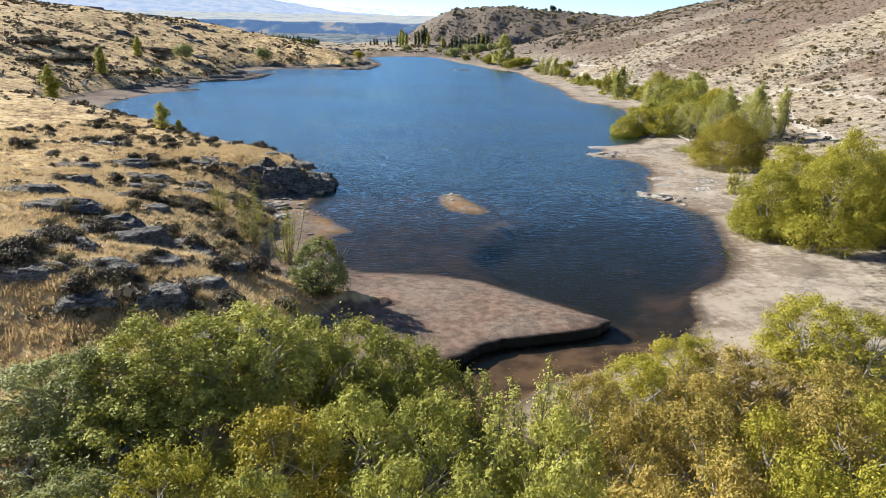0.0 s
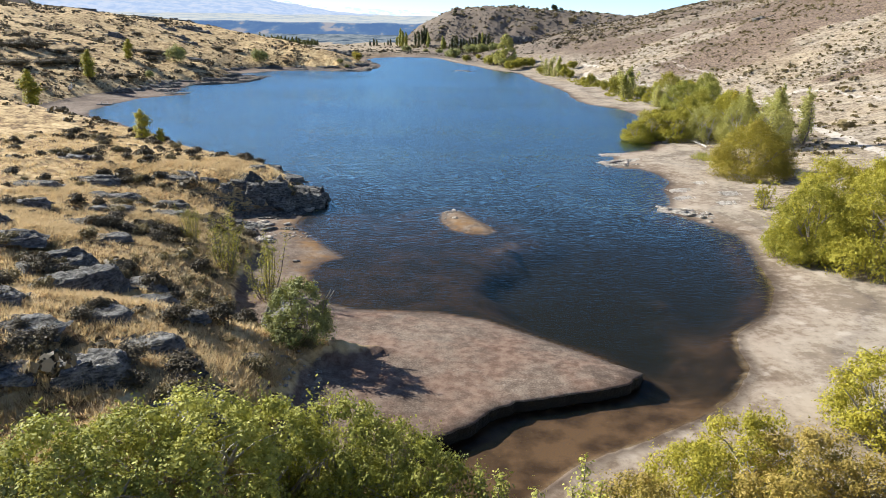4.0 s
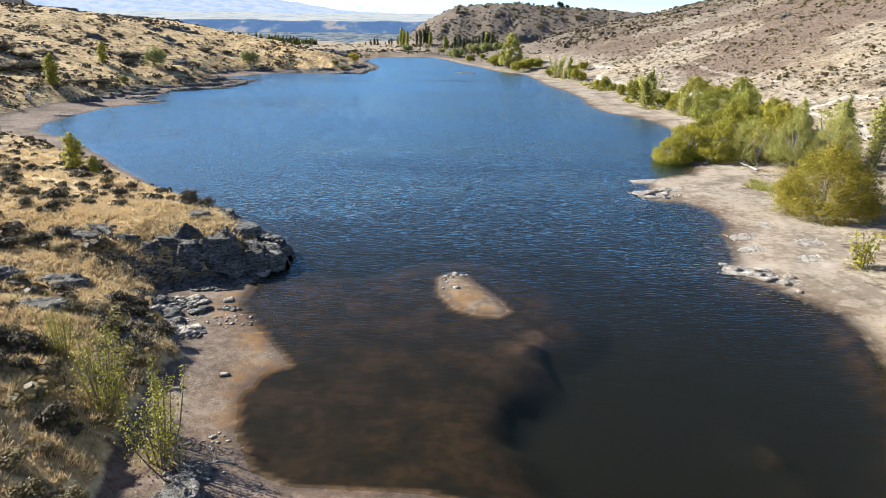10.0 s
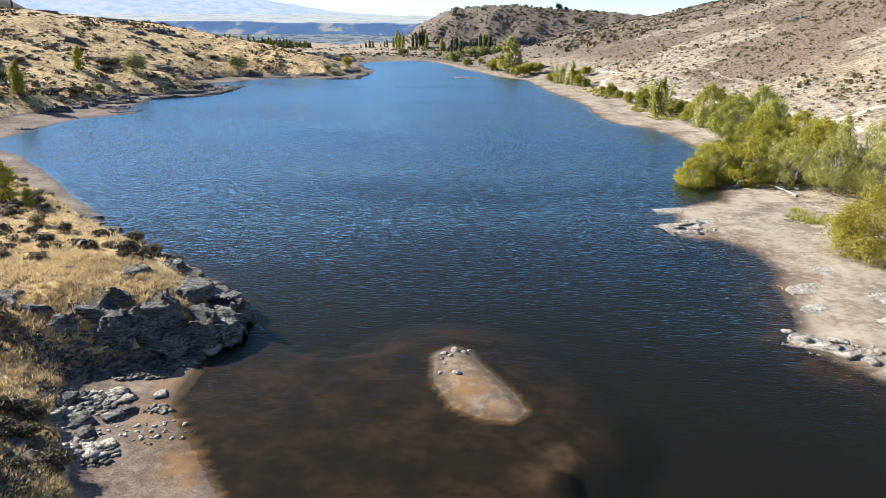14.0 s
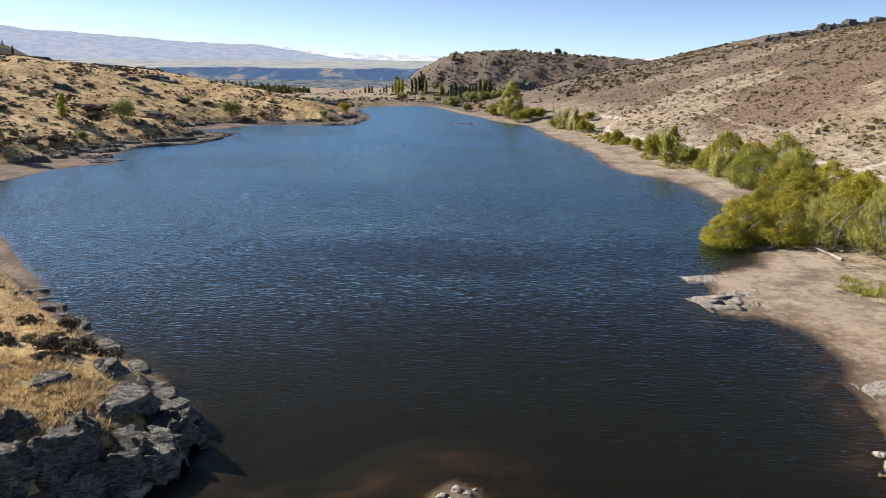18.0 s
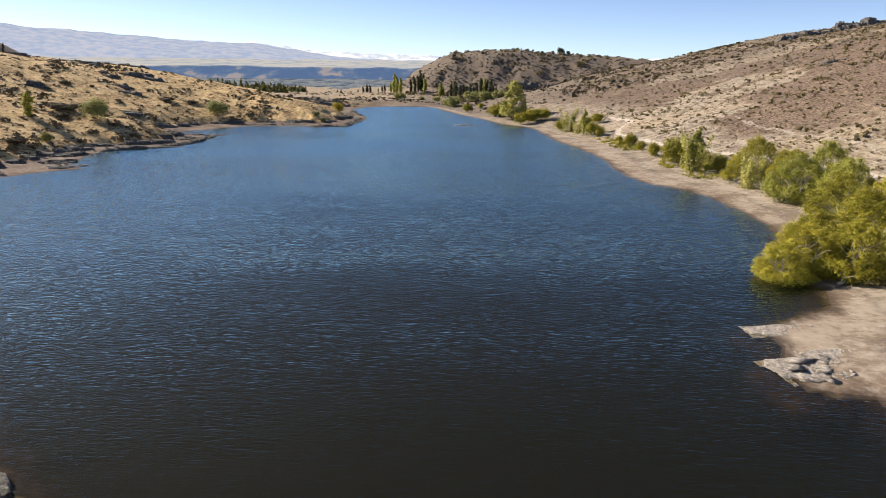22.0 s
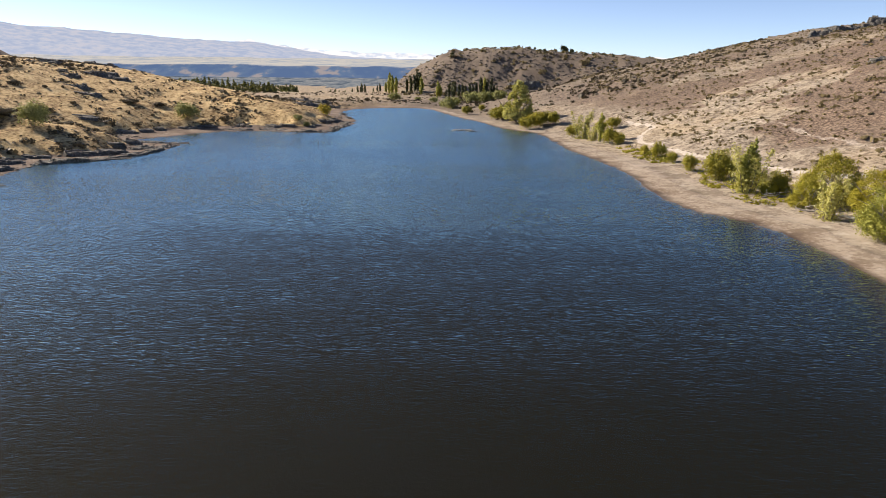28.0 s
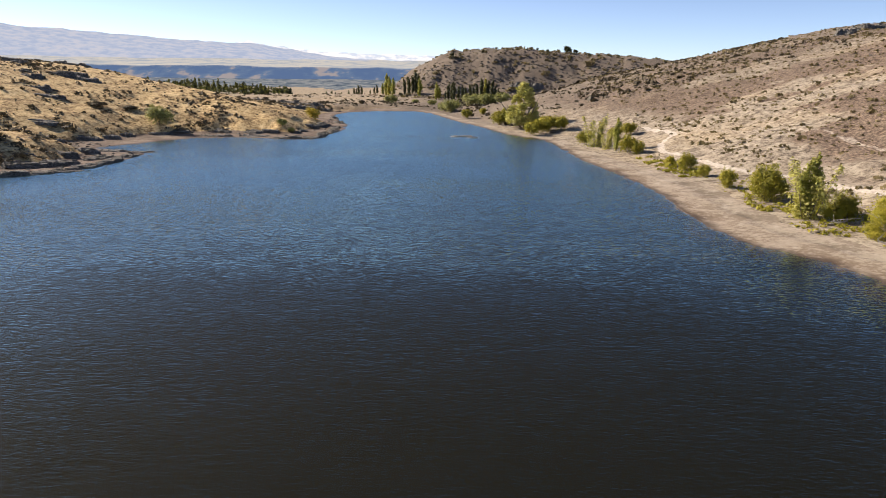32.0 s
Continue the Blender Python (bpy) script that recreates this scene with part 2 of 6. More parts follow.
    mud = n.mix(rust, mud, (0.24, 0.13, 0.045))
    salt = n.ramp(n.noise(0.45, 6.0, 0.6), [(0.56, 0.0), (0.66, 0.35)])
    mud = n.mix(n.math("MULTIPLY", salt, n.math("ADD", 0.25, n.math("MULTIPLY", n.attr("east"), 0.75))), mud, (0.55, 0.48, 0.39))
    edge = n.math("ADD", n.attr("mud"), n.math("MULTIPLY", n.math("SUBTRACT", n.noise(0.6, 5.0), 0.5), 0.8))
    col = n.mix(n.ramp(edge, [(0.42, 0.0), (0.58, 1.0)]), land, mud)
    wet = n.attr("wet")
    col = n.mix(n.math("MULTIPLY", wet, 0.8), col, (0.045, 0.028, 0.017))
    track = n.ramp(n.math("ADD", n.attr("track"), n.math("MULTIPLY", n.math("SUBTRACT", fine, 0.5), 0.25)), [(0.35, 0.0), (0.6, 1.0)])
    col = n.mix(track, col, n.ramp(fine, [(0.38, (0.38, 0.33, 0.27)), (0.62, (0.55, 0.485, 0.40))]))
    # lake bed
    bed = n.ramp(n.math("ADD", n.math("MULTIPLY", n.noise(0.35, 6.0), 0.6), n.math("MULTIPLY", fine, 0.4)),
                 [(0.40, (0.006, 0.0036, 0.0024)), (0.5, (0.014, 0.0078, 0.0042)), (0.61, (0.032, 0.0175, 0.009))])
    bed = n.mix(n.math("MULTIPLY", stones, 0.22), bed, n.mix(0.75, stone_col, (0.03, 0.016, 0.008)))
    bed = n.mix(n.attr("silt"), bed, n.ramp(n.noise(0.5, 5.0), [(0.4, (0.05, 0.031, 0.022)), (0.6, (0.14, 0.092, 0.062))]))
    # near black painted in with depth, for light lost in the water
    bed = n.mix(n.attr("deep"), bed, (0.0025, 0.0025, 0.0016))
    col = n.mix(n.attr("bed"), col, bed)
    relief = n.math("ADD", n.math("MULTIPLY", fine, 1.0), n.math("MULTIPLY", grain, 0.4))
    rough = n.math("SUBTRACT", 0.95, n.math("MULTIPLY", wet, 0.3))
    return n.surface(n.plain(col, rough, n.bump(n.math("MULTIPLY", relief, n.math("SUBTRACT", 1.0, n.math("MULTIPLY", n.attr("mud"), 0.6))), 0.55, 0.16), 0.2))


def water_material():
    """Clear brown lake water with a wind ripple: the mirror of the sky over the light from the bed."""
    n = Nodes("lake_water")
    v = n.place((0.5, 1.5, 1.0))
    # wind waves with narrow crests that run across the lake, over a slower chop
    crest = n.math("SUBTRACT", 1.0, n.math("ABSOLUTE", n.math("SUBTRACT", n.math("MULTIPLY", n.noise(1.9, 2.0, 0.45, vec=n.place((0.5, 1.35, 1.0)), distort=0.4), 2.0), 1.0)))
    ripple = n.math("ADD", n.math("ADD", crest, n.math("MULTIPLY", n.noise(5.0, 2.0, 0.5, vec=v), 0.35)), n.math("MULTIPLY", n.noise(1.0, 2.0, 0.5, vec=v), 0.5))
    gust = n.ramp(n.noise(0.02, 4.0, vec=n.place((0.6, 1.6, 1.0))), [(0.35, 0.7), (0.62, 1.0)])
    # the bay lies in the lee of the headland
    north = n.node("ShaderNodeSeparateXYZ", {"Vector": n.place()}).outputs["Y"]
    gust = n.math("MULTIPLY", gust, n.ramp(n.math("DIVIDE", north, 200.0), [(0.24, 0.6), (0.32, 0.8), (0.44, 1.0)]))
    bump = n.node("ShaderNodeBump", {"Height": ripple, "Distance": 0.34})
    n.put(bump.inputs["Strength"], n.math("MULTIPLY", gust, 0.27))
    # normals get an added lean south, so the ripples mirror higher, bluer sky
    lean = n.node("ShaderNodeVectorMath", op="ADD")
    n.put(lean.inputs[0], bump.outputs["Normal"])
    lean.inputs[1].default_value = (0.0, -0.14, 0.0)
    nor = n.node("ShaderNodeVectorMath", {0: lean.outputs[0]}, op="NORMALIZE").outputs[0]
    gloss = n.node("ShaderNodeBsdfGlossy", {"Roughness": 0.04, "Normal": nor, "Color": (0.71, 0.93, 0.89, 1)}).outputs["BSDF"]
    clear = n.node("ShaderNodeMixShader", {"Fac": 0.03})
    n.put(clear.inputs[1], n.node("ShaderNodeBsdfTransparent", {"Color": (0.74, 0.67, 0.54, 1)}).outputs["BSDF"])
    n.put(clear.inputs[2], n.node("ShaderNodeBsdfDiffuse", {"Color": (0.06, 0.09, 0.065, 1)}).outputs["BSDF"])
    clear = clear.outputs["Shader"]
    fres = n.node("ShaderNodeFresnel", {"IOR": 1.333, "Normal": nor}).outputs["Fac"]
    fres = n.math("MINIMUM", n.math("MULTIPLY", n.math("POWER", fres, 1.9), 9.8), 1.0)
    m = n.node("ShaderNodeMixShader", {"Fac": fres})
    n.put(m.inputs[1], clear)
    n.put(m.inputs[2], gloss)
    return n.surface(m.outputs["Shader"])


GROUND, WATER = ground_material(), water_material()


def shaded_clay_material():
    n = Nodes("shaded_wet_clay")
    # near black: wet clay with the shade of the undercut put into its colour
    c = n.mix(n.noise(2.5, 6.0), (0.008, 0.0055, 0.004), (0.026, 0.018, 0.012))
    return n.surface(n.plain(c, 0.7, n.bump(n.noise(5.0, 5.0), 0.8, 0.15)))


CLAY_SHADED = shaded_clay_material()

# ---------------------------------------------------------------- plan of the lake
# shore of the mud flat and the bay, from the creek mouth to the headland
FLAT = [(-2, 29), (-3.5, 34), (-2.2, 38.5), (-0.3, 40.1), (1.0, 41.7), (2.4, 42.6), (4.6, 43.3), (7.0, 44.2), (8.9, 45.2), (10.1, 46.9),
        (9.4, 48.1), (7.6, 49.8), (5.6, 51.4), (3.5, 53.0), (0.9, 55.0), (-2.4, 56.1), (-5.7, 56.1), (-8.5, 56.2), (-10.8, 57.3),
        (-12.5, 60.6), (-13.5, 64.1), (-12.8, 67.3), (-11.6, 68.2), (-12.8, 70.2), (-15.0, 73.3), (-17.6, 77.0), (-18.2, 80.5), (-18.0, 83.0)]
HEADLAND = [(-17.6, 85.5), (-18.1, 89.1), (-19.6, 93.0), (-22.4, 97.8), (-26.2, 101.0), (-30.0, 104.6), (-36.0, 110.5), (-40.2, 114.5),
            (-45.4, 121.5), (-52, 129), (-62, 141), (-72, 152), (-82, 160), (-87, 170), (-88, 185), (-88, 196), (-85, 203), (-79.3, 210.6)]
WEST = [(-85, 214), (-87.8, 225), (-90.6, 241), (-85, 246), (-79, 251), (-76.8, 262), (-76, 272), (-77, 284), (-82, 286), (-94, 292),
        (-88, 303), (-84.5, 312), (-78.6, 321), (-66, 323.5), (-54, 320.5), (-46, 323), (-45.4, 336), (-43, 356.5), (-45, 375), (-54.4, 404),
        (-60, 430), (-57, 450), (-45, 462), (-27, 464)]
EAST = [(-20, 452), (-15.8, 435.6), (-9, 408.6), (1.8, 376), (10, 346), (18, 335), (21.5, 320), (21.7, 307), (23.7, 282), (26.5, 266),
        (29.2, 250), (29.8, 236), (29.2, 222), (29.5, 213), (31, 205), (33.5, 200), (36.5, 195), (38.6, 190), (39.2, 178), (39.3, 168.7),
        (38.4, 162), (36, 154), (33, 148), (31, 141), (33, 137)]
SPIT = [(30.5, 131), (26.6, 128.3), (22.4, 125), (22.8, 121.5), (20.8, 117.5), (21.2, 114), (25, 113), (26.6, 109.5), (27, 104.8), (24.8, 99),
        (24.3, 94.5), (23.4, 91), (22, 89.3), (22.5, 87), (25, 82.6), (27, 79), (27, 75.5), (25.5, 69), (24.6, 63), (21.7, 57.2),
        (18.4, 54), (17.5, 51.3), (17.2, 48.5), (15.2, 45), (12.5, 42.5), (9, 40), (5, 37.5), (2, 34), (0, 29)]
LAKE = np.array(FLAT + HEADLAND + WEST + EAST + SPIT, float)
ISLET = np.array([(-3.0, 84.9), (-2.0, 86.1), (-0.9, 85.5), (0.4, 82.8), (1.7, 80.0), (2.5, 77.9), (1.7, 76.8), (-0.1, 77.0), (-1.8, 78.3), (-3.0, 80.9)])


def lattice(ix, iy, seed):
    h = np.sin(ix * 127.1 + iy * 311.7 + seed * 74.7) * 43758.5453
    return h - np.floor(h)


def vnoise(x, y, seed=0):
    """Smooth noise from 0 to 1 over the plan."""
    ix, iy = np.floor(x), np.floor(y)
    fx, fy = x - ix, y - iy
    fx, fy = fx * fx * (3 - 2 * fx), fy * fy * (3 - 2 * fy)
    a, b = lattice(ix, iy, seed), lattice(ix + 1, iy, seed)
    c, d = lattice(ix, iy + 1, seed), lattice(ix + 1, iy + 1, seed)
    return (a * (1 - fx) + b * fx) * (1 - fy) + (c * (1 - fx) + d * fx) * fy


def fbm(x, y, seed=0, octaves=4):
    total, amp, norm = 0.0, 1.0, 0.0
    for k in range(octaves):
        total = total + amp * vnoise(x * 2**k, y * 2**k, seed + k)
        norm += amp
        amp *= 0.5
    return total / norm


def step(a, b, v):
    t = np.clip((v - a) / (b - a), 0, 1)
    return t * t * (3 - 2 * t)


def reach(x, y, ring):
    """Distance to a closed outline: positive outside, negative inside."""
    out_d = np.empty(len(x))
    a, b = ring, np.roll(ring, -1, 0)
    e = b - a
    for s in range(0, len(x), 20000):
        px, py = x[s:s + 20000, None], y[s:s + 20000, None]
        wx, wy = px - a[:, 0], py - a[:, 1]
        t = np.clip((wx * e[:, 0] + wy * e[:, 1]) / (e**2).sum(1), 0, 1)
        d = np.sqrt(((wx - t * e[:, 0])**2 + (wy - t * e[:, 1])**2).min(1))
        cross = (a[:, 1] > py) != (b[:, 1] > py)
        with np.errstate(divide="ignore", invalid="ignore"):
            xs = a[:, 0] + (py - a[:, 1]) * e[:, 0] / e[:, 1]
        inside = (cross & (px < xs)).sum(1) % 2 == 1
        out_d[s:s + 20000] = np.where(inside, -d, d)
    return out_d


def survey(x, y):
    """Height of the ground and the weights of its covers at points of the plan."""
    x, y = np.asarray(x, float), np.asarray(y, float)
    shift = (fbm(x * 0.35, y * 0.35, 3, 3) - 0.5) * np.interp(y, [40, 130, 300], [0.9, 1.6, 4.0])
    d0 = reach(x, y, LAKE)
    d = d0 + shift * step(0.0, 1.5, np.abs(d0) + 0.4)
    di = reach(x, y, ISLET) + shift * 0.4
    mid = np.interp(y, [0, 29, 40, 47, 57, 70, 100, 200, 300, 400, 464, 620, 900], [-1, -1, 6, 13, 9, 5, 2, -25, -30, -25, -30, -45, -60])
    wide = np.interp(y, [0, 60, 300, 464, 700], [3, 5, 14, 18, 40])
    east = step(-wide, wide, x - mid)
    land = np.maximum(d, 0)
    # west side: beach, bank, hill
    yw = [30, 38, 45, 58, 70, 80, 86, 100, 120, 160, 200, 240, 290, 330, 360, 460]
    bw = np.interp(y, yw, [3, 6, 9, 5, 5, 6, 1.0, 0.8, 2, 12, 13, 7, 12, 11, 8, 9])
    hw = np.interp(y, [14, 24, 29, 34, 45, 60, 75, 84, 92, 110, 130, 200, 300, 400], [0.6, 1.4, 3.6, 5.6, 5.2, 4.4, 2.8, 3.0, 3.2, 2.6, 3.0, 2.0, 2.0, 2.5])
    lw = np.interp(y, [30, 45, 60, 75, 84, 92, 110, 130, 200, 300, 400], [4, 5, 6, 6, 2, 1.8, 2.2, 3, 5, 5, 8])
    sw = np.interp(y, [14, 34, 100, 160, 205, 300, 330, 400, 500], [0.03, 0.11, 0.10, 0.17, 0.24, 0.25, 0.27, 0.19, 0.10])
    flat = step(34, 40, y) * step(62, 56, y) * step(-16, -8, x)
    past = np.maximum(land - bw, 0)
    bank_y, north_y = np.interp(x, [-2, 2.4, 10], [39, 42.6, 46.6]), np.interp(x, [-9, 1, 10], [56, 55, 47.6])
    back = np.clip((y - bank_y) / np.maximum(north_y - bank_y, 0.8), 0, 1)
    west_z = 0.05 * np.minimum(land, bw) + flat * 0.75 * (1 - back) ** 0.6 * (1 - np.exp(-land / 0.16)) + hw * (1 - np.exp(-past / lw)) + sw * past
    cap = np.interp(y, [0, 150, 300, 400, 500], [18, 22, 34, 24, 11])
    west_z = np.where(west_z > cap * 0.6, cap * 0.6 + cap * 0.4 * (1 - np.exp(-(west_z - cap * 0.6) / (cap * 0.4))), west_z)
    west_z = west_z * (1 - step(430, 640, y)) + 1.2 * step(430, 640, y) - 3.4 * np.exp(-(((x + 112) / 42)**2 + ((y - 455) / 60)**2))
    # east side: beach, terrace, long hillside
    be = np.interp(y, [30, 45, 55, 65, 80, 95, 110, 125, 140, 165, 190, 220, 250, 300, 380], [9, 8, 10, 9, 5, 10, 12, 10, 3, 6, 9, 10, 10, 5, 4])
    te = np.interp(y, [30, 145, 203, 240, 266, 320], [30, 28, 20, 16, 8, 8])
    se = np.interp(y, [30, 150, 240, 300, 400, 470, 600], [0.22, 0.26, 0.31, 0.30, 0.29, 0.24, 0.08])
    up = np.maximum(land - te, 0)
    east_z = 0.05 * np.minimum(land, te) + se * (up - 8 * (1 - np.exp(-up / 8)))
    cap_e = np.interp(y, [0, 200, 420, 560, 700], [62, 62, 59, 44, 26])
    east_z = np.where(east_z > cap_e * 0.5, cap_e * 0.5 + cap_e * 0.5 * (1 - np.exp(-(east_z - cap_e * 0.5) / (cap_e * 0.5))), east_z)
    z = west_z * (1 - east) + east_z * east
    # the dark rocky hill past the head of the lake
    far_hill = np.interp(x, [-80, -69, -54, -39, -27, -15, 10, 34, 83, 132, 200, 300], [0, 5, 15, 23, 29, 33, 36, 35.5, 32, 26, 21, 15]) * step(628, 730, y + 0.12 * x) * step(960, 860, y)
    far_hill = far_hill + step(2, 12, far_hill) * (fbm(x / 16, y / 16, 23, 4) - 0.5) * 7
    # flat valley floor between the head of the lake and that hill
    level = step(455, 500, y) * step(45, -15, x - np.interp(y, [450, 500, 560, 640], [10, 22, 40, 70]))
    z = z * (1 - level) + level * (1.0 + 0.6 * fbm(x / 30, y / 30, 24, 3))
    z = np.maximum(z, far_hill) + 0.15 * np.minimum(z, far_hill)
    west_hill = 72 * np.exp(-((x + 545) / 95) ** 2 - ((y - 850) / 120) ** 2)
    z = z + west_hill
    # the valley falls away to the north-west
    fall = step(640, 1100, y - 0.15 * x)
    z = z - 34 * fall * (1 - step(0.0, 1.0, far_hill / 20))
    # unevenness
    rough_land = step(1.5, 9, land - np.where(east > 0.5, be, bw))
    z = z + rough_land * ((fbm(x / 9, y / 9, 11) - 0.5) * 1.6 + (fbm(x / 2.4, y / 2.4, 12, 3) - 0.5) * 0.5)
    z = z + step(60, 200, land) * (fbm(x / 45, y / 45, 21) - 0.5) * np.interp(y, [0, 420, 560], [7, 7, 3])
    z = z + step(0.3, 2, land) * (fbm(x / 1.6, y / 1.6, 14, 3) - 0.5) * 0.10
    # under water
    deep_in = np.maximum(-d, 0)
    edge_x = np.interp(y, [54, 57, 61, 65, 70, 74, 80, 86], [3, 1.5, 0.7, 1.5, 3.5, 5, 4.4, 1]) + (fbm(x / 4, y / 4, 33, 3) - 0.5) * 3
    shelf = step(2.6, -1.4, x - edge_x) * step(88, 84.5, y + (fbm(x / 5, y / 5, 34, 3) - 0.5) * 5)
    shelf = np.maximum(shelf, step(50.5, 46, y + 0.3 * x))
    bar = np.exp(-(((x - np.interp(y, [44, 52, 60, 66], [11, 14.5, 15.5, 15])) / 1.6) ** 2)) * step(68, 60, y) * (0.55 + 0.45 * step(0.42, 0.6, fbm(x / 2.2, y / 2.2, 36, 3)))
    bar = np.maximum(bar, 0.8 * np.exp(-((x - 4.5) / 2.2) ** 2 - ((y - 73) / 3.0) ** 2) * step(0.42, 0.58, fbm(x / 2, y / 2, 37, 3)))
    shelf = np.maximum(shelf, 0.45 * bar)
    depth = 0.22 * (1 - np.exp(-deep_in / 1.2)) + (1 - shelf) * 1.4 * (1 - np.exp(-np.maximum(deep_in - 0.8, 0) / 2.2))
    depth = depth + 0.10 * (fbm(x / 3, y / 3, 31) - 0.3) * step(0, 2, deep_in)
    isle_z = np.where(di < 0, 0.32 * (1 - np.exp(np.minimum(di, 0) / 1.0)), -0.10 * np.maximum(di, 0)**0.8 - 0.06 * np.maximum(di - 1.5, 0)**1.6)
    wet_z = np.where(di < 14, np.maximum(-depth, isle_z), -depth)
    z = np.where(d < 0, wet_z, np.where(y < 560, np.maximum(z, 0.04 * np.minimum(land, 1)), z))
    beach = np.where(east > 0.5, be, bw)
    shore = np.minimum(np.where(d > 0, d, 99), np.where(di < 0, -di, 99))
    herb = east * np.clip(step(0.44, 0.54, fbm(x / 46 + 3, y / 22, 81, 4)) * step(4, 10, z) + np.exp(-(((x - 84) / 22)**2 + ((y - 252) / 24)**2)) + 0.8 * np.exp(-(((x - 128) / 26)**2 + ((y - 330) / 40)**2)), 0, 1)
    covers = {
        "herb": herb,
        "silt": np.clip(np.maximum(bar * 1.2, 0.95 * step(48, 44, y + 0.15 * x)), 0, 1),
        "strand": np.clip(land / np.maximum(be, 1.0), 0, 1),
        "east": np.where(di < 1, 0.8, np.maximum(east, 0.85 * level)),
        "mud": np.where((di < 0) | (d < 0), 1.0, step(beach + 1.5, beach - 0.5, land)),
        "wet": np.where(z > 0, step(0.9, 0.0, shore * np.interp(y, [0, 100, 300], [1.0, 0.8, 0.4])), 0.0),
        "rust": step(58, 62, y) * step(86, 78, y) * (1 - east) * step(3.0, 0.4, land),
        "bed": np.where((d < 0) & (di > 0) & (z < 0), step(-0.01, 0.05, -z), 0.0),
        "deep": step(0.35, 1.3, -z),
        "crag": np.clip(np.maximum(np.maximum(step(1.0, 9, far_hill), step(3, 20, west_hill)), east * step(320, 440, y) * 0.75 + 0.8 * np.exp(-((x + 62) / 50)**2 - ((y - 480) / 42)**2)), 0, 1),
    }
    return z, covers


def heights(x, y):
    return survey(np.atleast_1d(x), np.atleast_1d(y))[0]


def graded(marks):
    """Grid lines from (from, to, spacing) stretches; a spacing pair grows from the first to the second."""
    lines = []
    for a, b, s in marks:
        if isinstance(s, tuple):
            v, g = a, s[0]
            k = (s[1] / s[0]) ** (1 / max(2, 2 * (b - a) / (s[0] + s[1])))
            while v < b:
                lines.append(v)
                v, g = v + g, min(g * k, s[1])
        else:
            lines += list(np.arange(a, b - 1e-6, s))
    return np.array(lines)


def mesh_of(name, verts, faces, mats):
    """A mesh from arrays of corners and of faces with three or four corners each."""
    me = bpy.data.meshes.new(name)
    verts, faces = np.asarray(verts, np.float32), np.asarray(faces, np.int32)
    me.vertices.add(len(verts))
    me.vertices.foreach_set("co", verts.ravel())
    me.loops.add(faces.size)
    me.loops.foreach_set("vertex_index", faces.ravel())
    me.polygons.add(len(faces))
    me.polygons.foreach_set("loop_start", np.arange(0, faces.size, faces.shape[1], dtype=np.int32))
    me.update(calc_edges=True)
    for m in mats if isinstance(mats, (list, tuple)) else [mats]:
        me.materials.append(m)
    return me


def smooth(me):
    me.polygons.foreach_set("use_smooth", np.ones(len(me.polygons), bool))
    return me


right_half = graded([(30, 60, 0.8), (60, 420, (0.9, 7.0)), (420, 2600, (8.0, 160.0))])
left_half = graded([(14, 60, 0.7), (60, 420, (0.8, 6.0)), (420, 2600, (8.0, 160.0))])
gx = np.r_[-left_half[::-1], graded([(-13.6, 30, 0.4)]), right_half]
gy = np.r_[-graded([(-20, 260, (0.9, 16.0))])[::-1], graded([(20.5, 100, 0.42), (100, 250, 0.9), (250, 520, 2.0), (520, 1300, (2.5, 14.0)), (1300, 2400, (15.0, 120.0))])]
GX, GY = np.meshgrid(gx, gy)
gz, covers = survey(GX.ravel(), GY.ravel())

# the dirt track on the eastern terrace
TRACK = [(70, -140), (66, 0), (62, 60), (62, 110), (64.9, 131.2), (66.7, 143.3), (68.3, 154.4), (74.1, 172.3), (72, 190), (68.5, 206), (65, 215.6), (61.1, 222.2), (57.4, 231.2), (55.2, 241), (51, 252), (47.8, 259.6), (44.9, 273.6), (43, 289), (45.2, 299), (50.2, 306), (50.7, 313.4), (48.3, 331)]
SIDE_TRACK = [(72, 190), (83.8, 193.6), (86.7, 183.2), (88.1, 172.3), (97, 140), (100, 100)]
HILL_TRACK = [(50.7, 310), (58, 297), (69.8, 268), (71.2, 252), (75.1, 226), (77.3, 212.1), (76.1, 194.3)]


def along(path, x, y):
    p = np.array(path, float)
    best = np.full(len(x), 1e9)
    for a, b in zip(p[:-1], p[1:]):
        e = b - a
        t = np.clip(((x - a[0]) * e[0] + (y - a[1]) * e[1]) / (e @ e), 0, 1)
        best = np.minimum(best, np.hypot(x - a[0] - t * e[0], y - a[1] - t * e[1]))
    return best


dt = along(TRACK, GX.ravel(), GY.ravel())
wheels = np.interp(GY.ravel(), [150, 200], [1.7, 1.15])
covers["track"] = np.maximum(step(wheels, wheels * 0.45, dt) * 0.85, np.maximum(step(1.6, 0.6, along(SIDE_TRACK, GX.ravel(), GY.ravel())) * 0.62, step(1.3, 0.5, along(HILL_TRACK, GX.ravel(), GY.ravel())) * 0.5))
nx, ny = len(gx), len(gy)
idx = np.arange(nx * ny).reshape(ny, nx)
quads = np.stack([idx[:-1, :-1], idx[:-1, 1:], idx[1:, 1:], idx[1:, :-1]], -1).reshape(-1, 4)
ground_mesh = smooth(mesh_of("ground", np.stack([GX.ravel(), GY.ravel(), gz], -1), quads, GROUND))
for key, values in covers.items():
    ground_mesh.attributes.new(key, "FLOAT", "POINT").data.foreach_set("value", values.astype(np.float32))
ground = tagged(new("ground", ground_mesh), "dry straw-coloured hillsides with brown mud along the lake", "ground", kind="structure")

